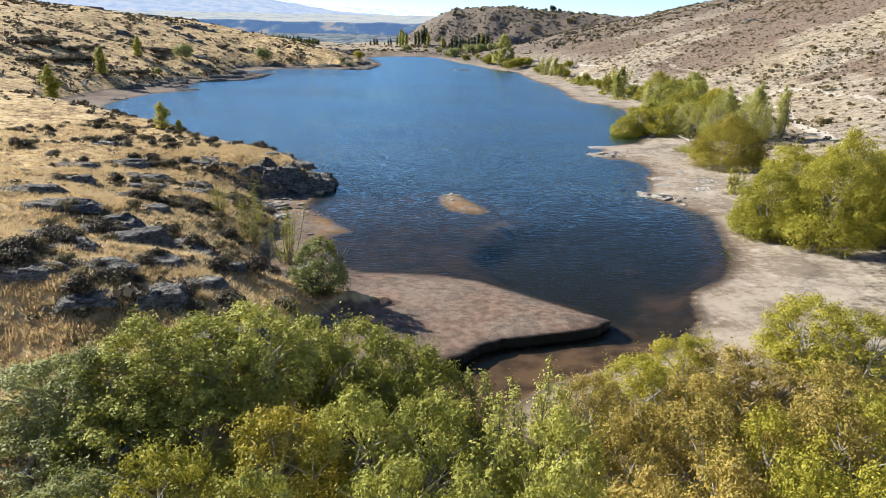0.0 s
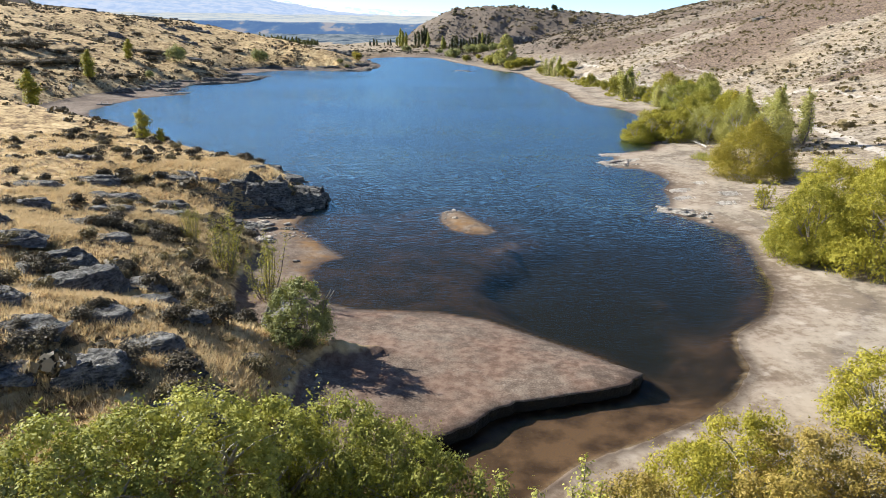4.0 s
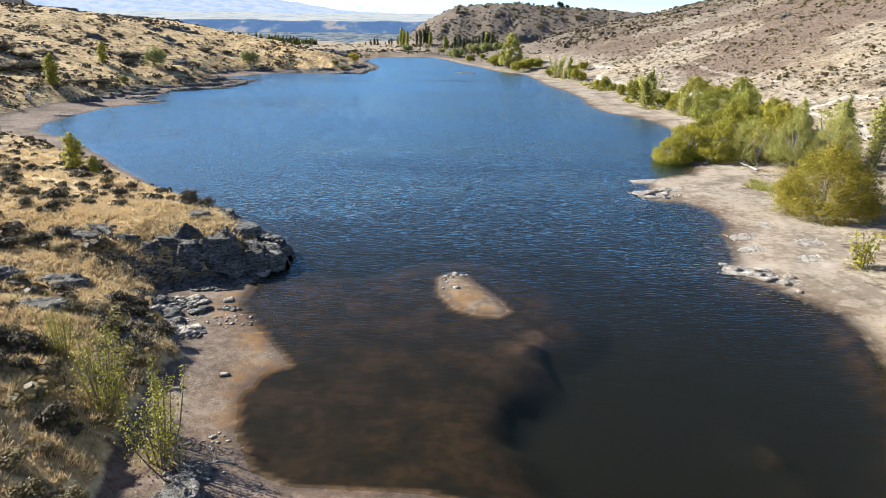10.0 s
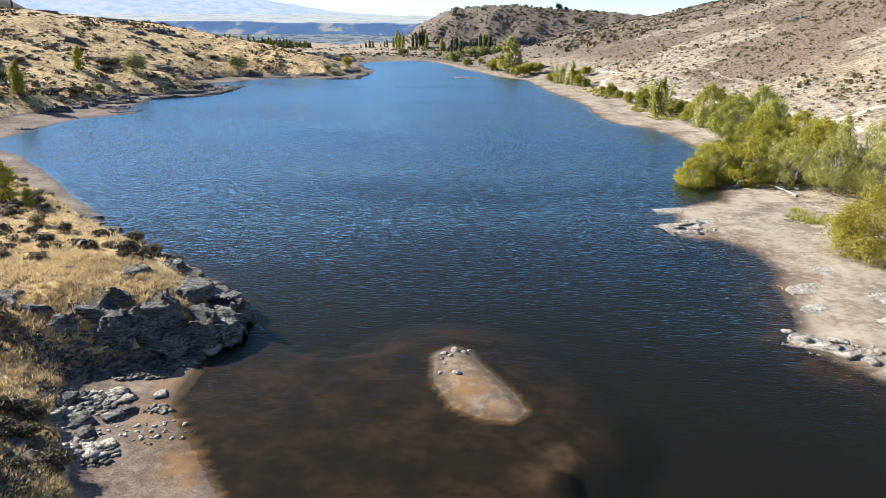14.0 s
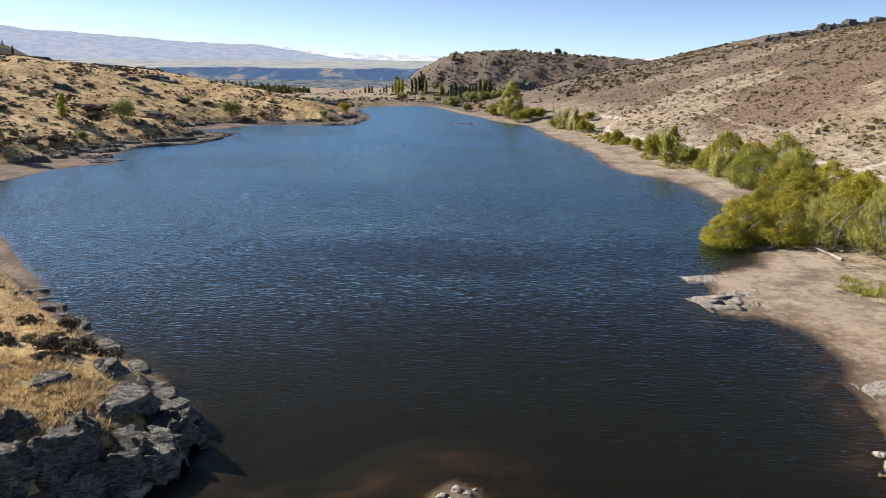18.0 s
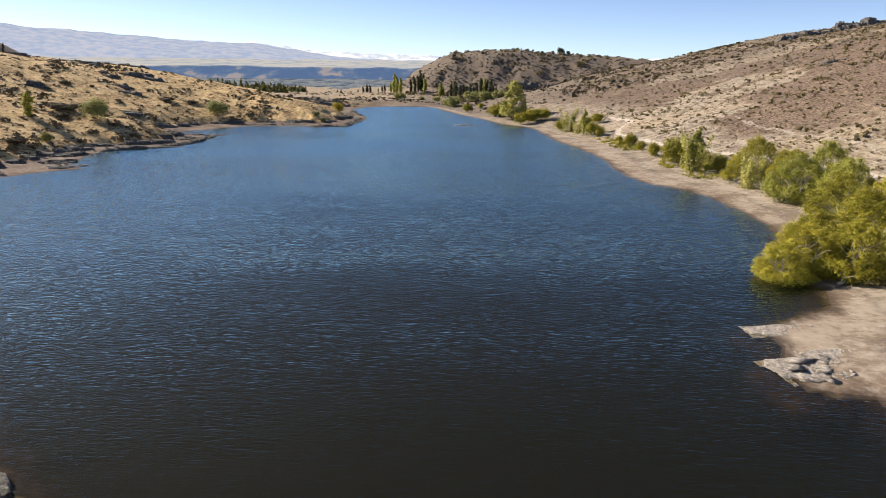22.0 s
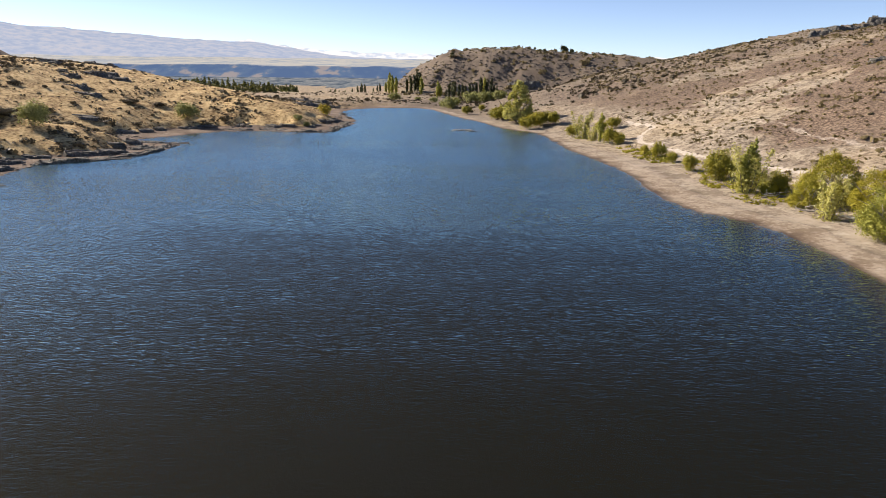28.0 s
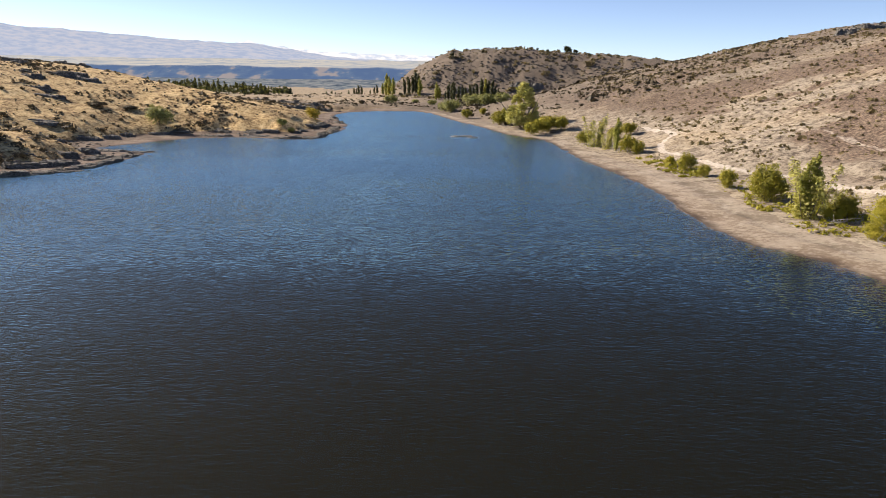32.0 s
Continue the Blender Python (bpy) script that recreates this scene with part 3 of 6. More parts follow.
water_mesh = mesh_of("water", [(-140, 24, 0), (75, 24, 0), (75, 470, 0), (-140, 470, 0)], [(0, 1, 2, 3)], WATER)
water = tagged(new("water", water_mesh), "rippled blue lake water, brown and clear in the shallows", "lake", kind="structure")
water.visible_shadow = False

# the undercut clay bank along the south edge of the mud flat
line = np.array(FLAT[2:10], float)
t = np.concatenate([[0], np.cumsum(np.hypot(*np.diff(line, axis=0).T))])
u = np.linspace(0, t[-1], 70)
bx, by = np.interp(u, t, line[:, 0]), np.interp(u, t, line[:, 1])
tx, ty = np.gradient(bx), np.gradient(by)
tl = np.hypot(tx, ty)
nx_, ny_ = -ty / tl, tx / tl
# follow the foot of the flat where it really drops to the creek
across = np.linspace(-1.6, 1.6, 65)
drop = heights((bx[:, None] + nx_[:, None] * across).ravel(), (by[:, None] + ny_[:, None] * across).ravel()).reshape(70, 65)
foot = across[np.argmax(drop > 0.30, axis=1)]
foot = np.convolve(np.pad(foot, 2, "edge"), np.ones(5) / 5, "valid")
wob = foot + (fbm(u * 1.6, u * 0, 91, 4) - 0.5) * 0.35
end = step(0, 1.6, t[-1] - u) * step(0, 2.0, u)
rows_b = []
brow_x, brow_y = bx + nx_ * (foot + 1.1), by + ny_ * (foot + 1.1)
brow = heights(brow_x, brow_y)
for inland, share in ((1.5, -1), (1.1, 1.0), (0.3, 1.0), (-0.42, 0.96), (-0.52, 0.84), (-0.44, 0.62), (-0.42, 0.2), (-0.58, -0.4)):
    o = foot + inland if inland > 0 else wob + inland
    px, py = bx + nx_ * o, by + ny_ * o
    rows_b.append(np.stack([px, py, heights(px, py) - 0.05 if share < 0 and inland > 0 else brow * share + 0.015], -1))
bank_v = np.concatenate(rows_b)
ids = np.arange(8 * 70).reshape(8, 70)
bank_f = np.stack([ids[:-1, :-1], ids[:-1, 1:], ids[1:, 1:], ids[1:, :-1]], -1).reshape(-1, 4)
bank_mesh = mesh_of("clay_bank", bank_v, bank_f, [CLAY_SHADED, GROUND])
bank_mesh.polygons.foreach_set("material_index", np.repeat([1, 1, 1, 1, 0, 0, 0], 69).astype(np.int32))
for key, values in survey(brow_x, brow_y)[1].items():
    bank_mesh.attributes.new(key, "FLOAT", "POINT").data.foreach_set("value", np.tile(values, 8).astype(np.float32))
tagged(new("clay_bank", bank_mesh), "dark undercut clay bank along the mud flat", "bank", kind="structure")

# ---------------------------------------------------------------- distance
def far_haze_material(name, stops, scale, stretch):
    """Far land that glows by itself, with haze and daylight put into its colours."""
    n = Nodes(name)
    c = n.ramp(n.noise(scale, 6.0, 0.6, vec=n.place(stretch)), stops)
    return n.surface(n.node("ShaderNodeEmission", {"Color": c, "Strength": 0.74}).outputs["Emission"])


# the blue of the air is mixed into each of these colours
FAR_PLAIN = far_haze_material("far_plain", [(0.38, (0.29, 0.36, 0.45)), (0.46, (0.40, 0.45, 0.50)), (0.52, (0.55, 0.54, 0.51)), (0.58, (0.45, 0.48, 0.50)), (0.66, (0.62, 0.60, 0.55))], 0.020, (0.6, 0.5, 1.0))
FAR_SCARP = far_haze_material("far_scarp", [(0.44, (0.080, 0.145, 0.29)), (0.54, (0.11, 0.18, 0.31)), (0.60, (0.30, 0.29, 0.32))], 0.012, (1.0, 0.3, 2.0))
FAR_FIELD = far_haze_material("far_field", [(0.38, (0.045, 0.075, 0.12)), (0.47, (0.15, 0.19, 0.24)), (0.53, (0.32, 0.34, 0.35)), (0.60, (0.10, 0.14, 0.19))], 0.034, (0.6, 0.5, 1.0))
FAR_RANGE = far_haze_material("far_range", [(0.40, (0.34, 0.43, 0.61)), (0.5, (0.40, 0.48, 0.64)), (0.60, (0.47, 0.52, 0.64))], 0.018, (1.0, 1.0, 2.5))
FAR_SNOW = far_haze_material("far_snow", [(0.44, (0.56, 0.67, 0.84)), (0.54, (0.86, 0.90, 0.95))], 0.012, (1.0, 1.0, 2.0))


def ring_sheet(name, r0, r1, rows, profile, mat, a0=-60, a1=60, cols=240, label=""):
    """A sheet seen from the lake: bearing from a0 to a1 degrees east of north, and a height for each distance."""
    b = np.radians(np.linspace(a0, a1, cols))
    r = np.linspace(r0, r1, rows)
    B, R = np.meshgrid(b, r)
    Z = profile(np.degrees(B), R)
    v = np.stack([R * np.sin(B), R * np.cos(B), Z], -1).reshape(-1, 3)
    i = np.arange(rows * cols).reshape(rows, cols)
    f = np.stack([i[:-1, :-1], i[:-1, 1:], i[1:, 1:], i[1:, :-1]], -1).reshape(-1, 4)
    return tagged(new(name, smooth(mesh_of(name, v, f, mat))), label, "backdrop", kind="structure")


def jag(a, seed, f=1.0):
    return fbm(a * f + 100, a * 0 + seed, seed, 6) - 0.5


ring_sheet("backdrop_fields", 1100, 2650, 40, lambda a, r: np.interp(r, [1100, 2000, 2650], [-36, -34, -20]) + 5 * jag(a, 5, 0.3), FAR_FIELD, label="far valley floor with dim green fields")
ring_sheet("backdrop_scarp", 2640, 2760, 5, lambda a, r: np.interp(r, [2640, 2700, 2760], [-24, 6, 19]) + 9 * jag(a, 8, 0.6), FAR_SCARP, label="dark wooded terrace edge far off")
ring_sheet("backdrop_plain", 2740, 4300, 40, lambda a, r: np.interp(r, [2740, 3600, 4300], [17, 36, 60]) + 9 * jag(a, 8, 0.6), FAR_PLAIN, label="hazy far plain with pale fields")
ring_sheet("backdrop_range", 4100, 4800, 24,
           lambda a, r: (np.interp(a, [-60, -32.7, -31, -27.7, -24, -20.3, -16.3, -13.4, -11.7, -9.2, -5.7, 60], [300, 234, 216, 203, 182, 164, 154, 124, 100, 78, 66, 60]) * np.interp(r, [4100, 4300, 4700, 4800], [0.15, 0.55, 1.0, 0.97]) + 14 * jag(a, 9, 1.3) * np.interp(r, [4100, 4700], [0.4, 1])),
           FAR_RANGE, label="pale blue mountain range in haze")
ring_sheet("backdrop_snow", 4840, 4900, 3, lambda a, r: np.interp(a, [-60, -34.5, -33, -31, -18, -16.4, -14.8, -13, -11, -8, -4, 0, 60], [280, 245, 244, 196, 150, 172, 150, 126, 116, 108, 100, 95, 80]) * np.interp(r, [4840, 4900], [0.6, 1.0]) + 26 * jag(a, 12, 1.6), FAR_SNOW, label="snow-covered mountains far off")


# the clouds glow by themselves in place of sunlight on them
def cloud_material():
    n = Nodes("thin_cloud")
    f = n.ramp(n.math("MULTIPLY", n.attr("dense"), n.math("ADD", n.noise(0.006, 5.0, 0.6, vec=n.place((1.0, 1.0, 3.0))), 0.15)), [(0.25, 0.0), (0.6, 0.8)])
    m = n.node("ShaderNodeMixShader", {"Fac": f})
    n.put(m.inputs[1], n.node("ShaderNodeBsdfTransparent").outputs["BSDF"])
    n.put(m.inputs[2], n.node("ShaderNodeEmission", {"Color": (0.93, 0.96, 1.0, 1), "Strength": 0.95}).outputs["Emission"])
    return n.surface(m.outputs["Shader"])


CLOUD = cloud_material()
# bearing, height, half width and half height of the few thin clouds
for a, z, w, h in ((27.5, 420, 150, 28), (21.5, 445, 90, 20), (-1.5, 500, 170, 26), (7.0, 440, 60, 14)):
    b = radians(a)
    u, t = np.meshgrid(np.linspace(-1, 1, 16), np.linspace(-1, 1, 8))
    px, py = 4600 * math.sin(b) + u * w * math.cos(b), 4600 * math.cos(b) - u * w * math.sin(b)
    i = np.arange(128).reshape(8, 16)
    me = mesh_of("cloud", np.stack([px, py, z + t * h], -1).reshape(-1, 3), np.stack([i[:-1, :-1], i[:-1, 1:], i[1:, 1:], i[1:, :-1]], -1).reshape(-1, 4), CLOUD)
    me.attributes.new("dense", "FLOAT", "POINT").data.foreach_set("value", np.clip(1 - u**2 - t**2, 0, 1).ravel().astype(np.float32))
    tagged(new("backdrop_cloud", me), "thin white cloud in the pale blue sky", "backdrop", kind="structure")

# ---------------------------------------------------------------- kit for plants and rocks
RNG = np.random.default_rng(7)


def part(name, me, parent, label=""):
    """Links a mesh as one part of a thing."""
    ob = new(name, me)
    ob.parent = parent
    if label:
        tagged(ob, label)
    return ob


def unit(v):
    return v / np.maximum(np.linalg.norm(v, axis=-1, keepdims=True), 1e-9)


def sprays(points, normals, size, rng, long=1.5, up=0.25):
    """Leaf sprays: one bent four-cornered blade at each point, turned about its normal."""
    n = len(points)
    nor = unit(normals + rng.normal(0, 0.42, (n, 3)) + (0, 0, up))
    a = unit(np.cross(nor, rng.normal(0, 1, (n, 3))))
    b = np.cross(nor, a)
    s = size * rng.uniform(0.6, 1.3, (n, 1))
    tip, tail = points + a * s * long * 0.5 - nor * s * 0.12, points - a * s * long * 0.5 - nor * s * 0.12
    left, right = points + b * s * 0.42, points - b * s * 0.42
    return np.stack([tail, right, tip, left], 1).reshape(-1, 3), np.arange(4 * n).reshape(-1, 4)


def lobes_cloud(lobes, count, rng, shell=0.55):
    """Points and outward normals over round lobes (x, y, z, rx, ry, rz), fuller near their surface, ragged between."""
    lobes = np.asarray(lobes, float)
    area = (lobes[:, 3] * lobes[:, 5]) ** 1.0
    pick = rng.choice(len(lobes), count, p=area / area.sum())
    way = unit(rng.normal(0, 1, (count, 3)))
    way[:, 2] = np.where(rng.random(count) < 0.55, np.abs(way[:, 2]), way[:, 2])
    r = 1 - shell * rng.random(count) ** 2.2
    bumps = 1 + 0.22 * np.sin(way[:, 0] * 7 + pick) * np.sin(way[:, 1] * 6 + pick * 2) + 0.16 * np.sin(way[:, 2] * 9 + pick * 3 + way[:, 0] * 5)
    # pockets of shade between the sprays
    k = 9.0 / lobes[pick, 3].mean()
    p = lobes[pick, :3] + way * lobes[pick, 3:]
    pocket = np.sin(p[:, 0] * k * 0.5 + 1.3 * np.sin(p[:, 2] * k * 0.4)) * np.sin(p[:, 1] * k * 0.5 + p[:, 2] * k * 0.33)
    r = r * np.where(pocket > 0.25, 0.62, 1.0)
    p = lobes[pick, :3] + way * lobes[pick, 3:] * (r * bumps)[:, None]
    return p, way


def tube(path, radii, sides=6):
    """A tapered limb along a path."""
    path = np.asarray(path, float)
    verts, faces = [], []
    for k, (p, r) in enumerate(zip(path, radii)):
        d = unit(path[min(k + 1, len(path) - 1)] - path[max(k - 1, 0)])
        a = unit(np.cross(d, (0.3, 0.9, 0.2)))
        b = np.cross(d, a)
        for s in range(sides):
            t = 2 * math.pi * s / sides
            verts.append(p + r * (a * math.cos(t) + b * math.sin(t)))
        if k:
            o, q = (k - 1) * sides, k * sides
            faces += [(o + s, o + (s + 1) % sides, q + (s + 1) % sides, q + s) for s in range(sides)]
    return np.array(verts), np.array(faces)


def joined(pieces):
    verts, faces, n = [], [], 0
    for v, f in pieces:
        verts.append(v)
        faces.append(np.asarray(f) + n)
        n += len(v)
    return np.concatenate(verts), np.concatenate(faces)


def limbs(height, spread, rng, stems=1, boughs=7, girth=0.16, lean=0.15, fork=0.3):
    """Trunk or several stems, each with boughs that reach into the crown."""
    out_p = []
    for s in range(stems):
        base = np.array([rng.normal(0, 0.12 * (stems > 1) * spread), rng.normal(0, 0.12 * (stems > 1) * spread), -0.4])
        aim = np.array([rng.normal(0, lean), rng.normal(0, lean), 1.0]) if stems == 1 else np.array([rng.normal(0, 0.35), rng.normal(0, 0.35), 1.0])
        top = base + aim * height * 0.85
        bend = rng.normal(0, 0.04 * height, 3) * (1, 1, 0.2)
        path = [base, base * 0.65 + top * 0.35 + bend, base * 0.3 + top * 0.7 + bend * 0.6, top]
        g = girth * (1 if stems == 1 else 0.6)
        out_p.append([tube(path, [g, g * 0.75, g * 0.45, g * 0.12], 7)])
        for k in range(max(2, boughs // stems)):
            t = rng.uniform(fork, 0.8)
            p0 = np.array(path[1]) * (1 - t) + np.array(path[2]) * t if t > 0.5 else np.array(path[0]) * (1 - t) + np.array(path[1]) * t + (0, 0, height * 0.12)
            ang = rng.uniform(0, 2 * math.pi)
            w = np.array([math.cos(ang), math.sin(ang), rng.uniform(0.4, 1.0)])
            l = spread * rng.uniform(0.55, 0.95)
            p1, p2 = p0 + w * l * 0.55 + (0, 0, 0.1 * l), p0 + w * l
            out_p[-1].append(tube([p0, p1, p2], [g * 0.45, g * 0.26, g * 0.06], 5))
    return out_p


def tree_thing(name, wood, leaves, bark, leaf, label, category, group=""):
    ob = tagged(new(name), label, category, group)
    if category == "tree":
        for stem, *arms in wood:
            trunk = part("trunk", smooth(mesh_of("trunk", *stem, bark)), ob)
            for arm in arms:
                part("bough", smooth(mesh_of("bough", *arm, bark)), trunk)
    else:
        part("trunk", smooth(mesh_of("trunk", *joined([piece for stem in wood for piece in stem]), bark)), ob)
    part("crown", mesh_of("crown", *leaves, leaf), ob)
    return ob


def dome_lobes(radius, height, low, rng, count=16, lump=1.0):
    """A broad crown: lobes set over a dome."""
    out_l = []
    for k in range(count):
        a = k * 2.4 + rng.uniform(-0.4, 0.4)
        q = math.sqrt((k + 0.5) / count)
        r = radius * ((0.98 - 0.26 * lump) if q > 0.3 else 0.3) * q
        z = low + (height - low) * (0.80 - 0.55 * q * q) + rng.normal(0, 0.05 * height)
        s = radius * rng.uniform(0.20, 0.38) * lump
        out_l.append((r * math.cos(a), r * math.sin(a), z, s, s, s * rng.uniform(0.7, 1.05)))
    for k in range(count // 2):
        a = k * 4 * math.pi / count + rng.uniform(-0.3, 0.3)
        s = radius * rng.uniform(0.20, 0.32)
        out_l.append((radius * 0.74 * math.cos(a), radius * 0.74 * math.sin(a), height * rng.uniform(0.10, 0.24), s, s, s))
    return out_l


def willow(rng, radius, height, leaf, count, size, label, low=0.8, stems=3, name="willow_tree", shell=0.5, group="", lobes=16, long=1.6, lump=1.0, bark=None, boughs=9):
    ls = dome_lobes(radius, height, low, rng, lobes, lump)
    p, n = lobes_cloud(ls, count, rng, shell)
    # young shoots that stand out of the crown
    k = max(30, count // 90)
    root, way = lobes_cloud(ls, k, rng, 0.1)
    aim = unit(way * 0.6 + rng.normal(0, 0.25, way.shape) + (0, 0, 0.8))
    run = np.linspace(-0.3, 1, 12)[None, :, None] * (rng.uniform(0.10, 0.26, (k, 1, 1)) * radius)
    more = (root[:, None] + aim[:, None] * run + rng.normal(0, 0.035 * radius, (k, 12, 3))).reshape(-1, 3)
    p, n = np.concatenate([p, more]), np.concatenate([n, np.repeat(aim, 12, 0) + rng.normal(0, 0.8, (12 * k, 3))])
    p[:, 2] = np.maximum(p[:, 2], 0.1)
    return tree_thing(name, limbs(height * 0.8, radius * 0.8, rng, stems, boughs, 0.05 * height**0.7 + 0.05, fork=0.2), sprays(p, n, size, rng, long, 0.25), bark or BARK, leaf, label, "tree", group)


def poplar(rng, height, width, leaf, count, size, label, name="poplar_tree", stems=1, group=""):
    ls = []
    for k in range(12):
        t = (k + 0.5) / 12
        w = width * 0.5 * (math.sin(math.pi * min(t * 0.85 + 0.14, 1)) ** 0.6) * rng.uniform(0.75, 1.1)
        ls.append((rng.normal(0, width * 0.08), rng.normal(0, width * 0.08), height * (0.08 + 0.86 * t), w, w, height * 0.10))
    p, n = lobes_cloud(ls, count, rng, 0.6)
    return tree_thing(name, limbs(height, width * 0.35, rng, stems, 8, 0.018 * height + 0.03, 0.03), sprays(p, n, size, rng, 1.5, 0.6), BARK, leaf, label, "tree", group)


def sapling(rng, height, spread, leaf, count, size, label, stems=6, name="sapling_clump"):
    """A clump of thin upright stems with sparse leaves along them."""
    woods, pts, nors = [], [], []
    for s in range(stems):
        a = rng.uniform(0, 2 * math.pi)
        r = spread * rng.uniform(0.2, 1.0)
        h = height * rng.uniform(0.55, 1.0)
        b = np.array([math.cos(a) * r * 0.25, math.sin(a) * r * 0.25, -0.3])
        t = np.array([math.cos(a) * r, math.sin(a) * r, h])
        m = (b + t) / 2 + rng.normal(0, 0.1, 3)
        woods.append(tube([b, m, t], [0.05, 0.035, 0.008], 5))
        u = rng.random(count // stems) ** 0.8
        q = np.where(u[:, None] < 0.5, b + (m - b) * u[:, None] * 2, m + (t - m) * (u[:, None] * 2 - 1))
        off = rng.normal(0, 1, (len(u), 3)) * (0.12 + 0.32 * (1 - u[:, None])) * spread * 0.55
        pts.append(q + off)
        nors.append(unit(off + (0, 0, 0.2)))
    p, n = np.concatenate(pts), np.concatenate(nors)
    p[:, 2] = np.maximum(p[:, 2], 0.1)
    ob = tagged(new(name), label, "shrub")
    for w in woods:
        part("stem", smooth(mesh_of("stem", *w, BARK)), ob)
    part("leaves", mesh_of("leaves", *sprays(p, n, size, rng, 1.6), leaf), ob)
    return ob


def bush(rng, radius, height, leaf, count, size, label, name="shrub", category="shrub", group="", woody=True):
    ls = []
    for k in range(7):
        a, q = k * 2.4, math.sqrt((k + 0.3) / 7)
        s = radius * rng.uniform(0.35, 0.5)
        ls.append((radius * 0.6 * q * math.cos(a), radius * 0.6 * q * math.sin(a), height * rng.uniform(0.35, 0.62), s, s, height * 0.4))
    p, n = lobes_cloud(ls, count, rng, 0.6)
    p[:, 2] = np.maximum(p[:, 2], 0.03)
    return tree_thing(name, limbs(height * 0.8, radius * 0.7, rng, 3, 6, 0.03 + 0.02 * height), sprays(p, n, size, rng, 1.4), BARK, leaf, label, category, group)


def hull(points):
    bm = bmesh.new()
    for p in points:
        bm.verts.new(p)
    bmesh.ops.convex_hull(bm, input=bm.verts)
    loose = [v for v in bm.verts if not v.link_faces]
    bmesh.ops.delete(bm, geom=loose, context="VERTS")
    bmesh.ops.triangulate(bm, faces=bm.faces)
    bm.verts.index_update()
    v = np.array([tuple(q.co) for q in bm.verts])
    f = np.array([[q.index for q in face.verts] for face in bm.faces])
    bm.free()
    return v, f


def plate(rng, sx, sy, sz):
    """One flat schist plate: an uneven box with broken corners."""
    corners = np.array([(a, b, c) for a in (-1, 1) for b in (-1, 1) for c in (-1, 1)], float)
    cut = rng.uniform(0.45, 0.95, (8, 1)) * corners * (1, 1, 0) + corners * (0, 0, 1) * rng.uniform(0.75, 1.0, (8, 1))
    edge = corners[rng.integers(0, 8, 6)] * np.where(rng.random((6, 1)) < 0.5, (1, 0.3, 0.8), (0.3, 1, 0.8)) * rng.uniform(0.85, 1.0, (6, 1))
    return hull(np.concatenate([cut, edge]) * (sx / 2, sy / 2, sz / 2))


def outcrop(rng, length, depth, height, yaw, label, group, mat=None, ledge=0.28, plateau=1.7):
    """A schist outcrop: broken blocks cut into level ledges with sharp edges, the skirt below the ground."""
    nu, nv = int(min(84, max(16, length / 0.10))), int(min(64, max(14, depth / 0.09)))
    u, w = np.meshgrid(np.linspace(-1, 1, nu), np.linspace(-1, 1, nv))
    seed = rng.integers(0, 900)
    x, y = u * length / 2, w * depth / 2
    n1 = fbm(x / 1.2 + seed, y / 1.0, seed, 2)
    n2 = fbm(x / 0.25 + seed, y / 0.2, seed + 5, 3)
    r = (np.abs(u) ** 2.6 + np.abs(w) ** 2.6) ** 0.5 + 0.5 * (n1 - 0.5)
    # joints part the rock into blocks of uneven size
    wx, wy = x + (n1 - 0.5) * 0.9 + 0.3 * y, y + (fbm(x / 1.5, y / 1.5 + seed, seed + 3, 2) - 0.5) * 0.8 - 0.15 * x
    bs = np.clip(0.42 * length, 0.9, 4.0)
    block = lattice(np.floor(wx / bs), np.floor(wy / (bs * 0.6)), seed % 17)
    chip = lattice(np.floor(wx / (bs * 0.37) + 7), np.floor(wy / (bs * 0.26)), seed % 13)
    top = 0.50 + 0.45 * block + 0.12 * (chip - 0.5) + 0.2 * (n1 - 0.5)
    z = height * np.clip(plateau * (1 - np.clip(r, 0, 2) ** 2.2), -0.5, 1) * top
    dip = 0.12 * x - 0.05 * y
    zt = z + dip
    step_h = ledge * (0.75 + 0.5 * block)
    k = np.floor(zt / step_h)
    fr = zt / step_h - k
    zt = (k + np.where(fr > 0.85, (fr - 0.85) / 0.15, 0.08 * fr)) * step_h - dip + 0.03 * min(height, 1.2) * (n2 - 0.5)
    x = x + (n2 - 0.5) * 0.10
    y = y + (n2 - 0.5) * 0.10
    c, s = math.cos(yaw), math.sin(yaw)
    v = np.stack([(x * c - y * s).ravel(), (x * s + y * c).ravel(), zt.ravel()], -1)
    i = np.arange(nu * nv).reshape(nv, nu)
    f = np.stack([i[:-1, :-1], i[:-1, 1:], i[1:, 1:], i[1:, :-1]], -1).reshape(-1, 4)
    return tagged(new("rock_outcrop", mesh_of("rock_outcrop", v, f, mat or SCHIST)), label, "rock", group)


def ground_at(x, y):
    return float(heights([x], [y])[0])


def stand(ob, x, y, turn=0.0, scale=1.0, sink=0.1, copy=True):
    """Sets a thing, or a copy of it, on the ground."""
    m = pose(x, y, ground_at(x, y) - sink, 0, 0, turn)
    got = copy_thing(ob, m) if copy else ob
    if not copy:
        got.matrix_basis = m
    got.scale = (scale, scale, scale * (1.0))
    return got

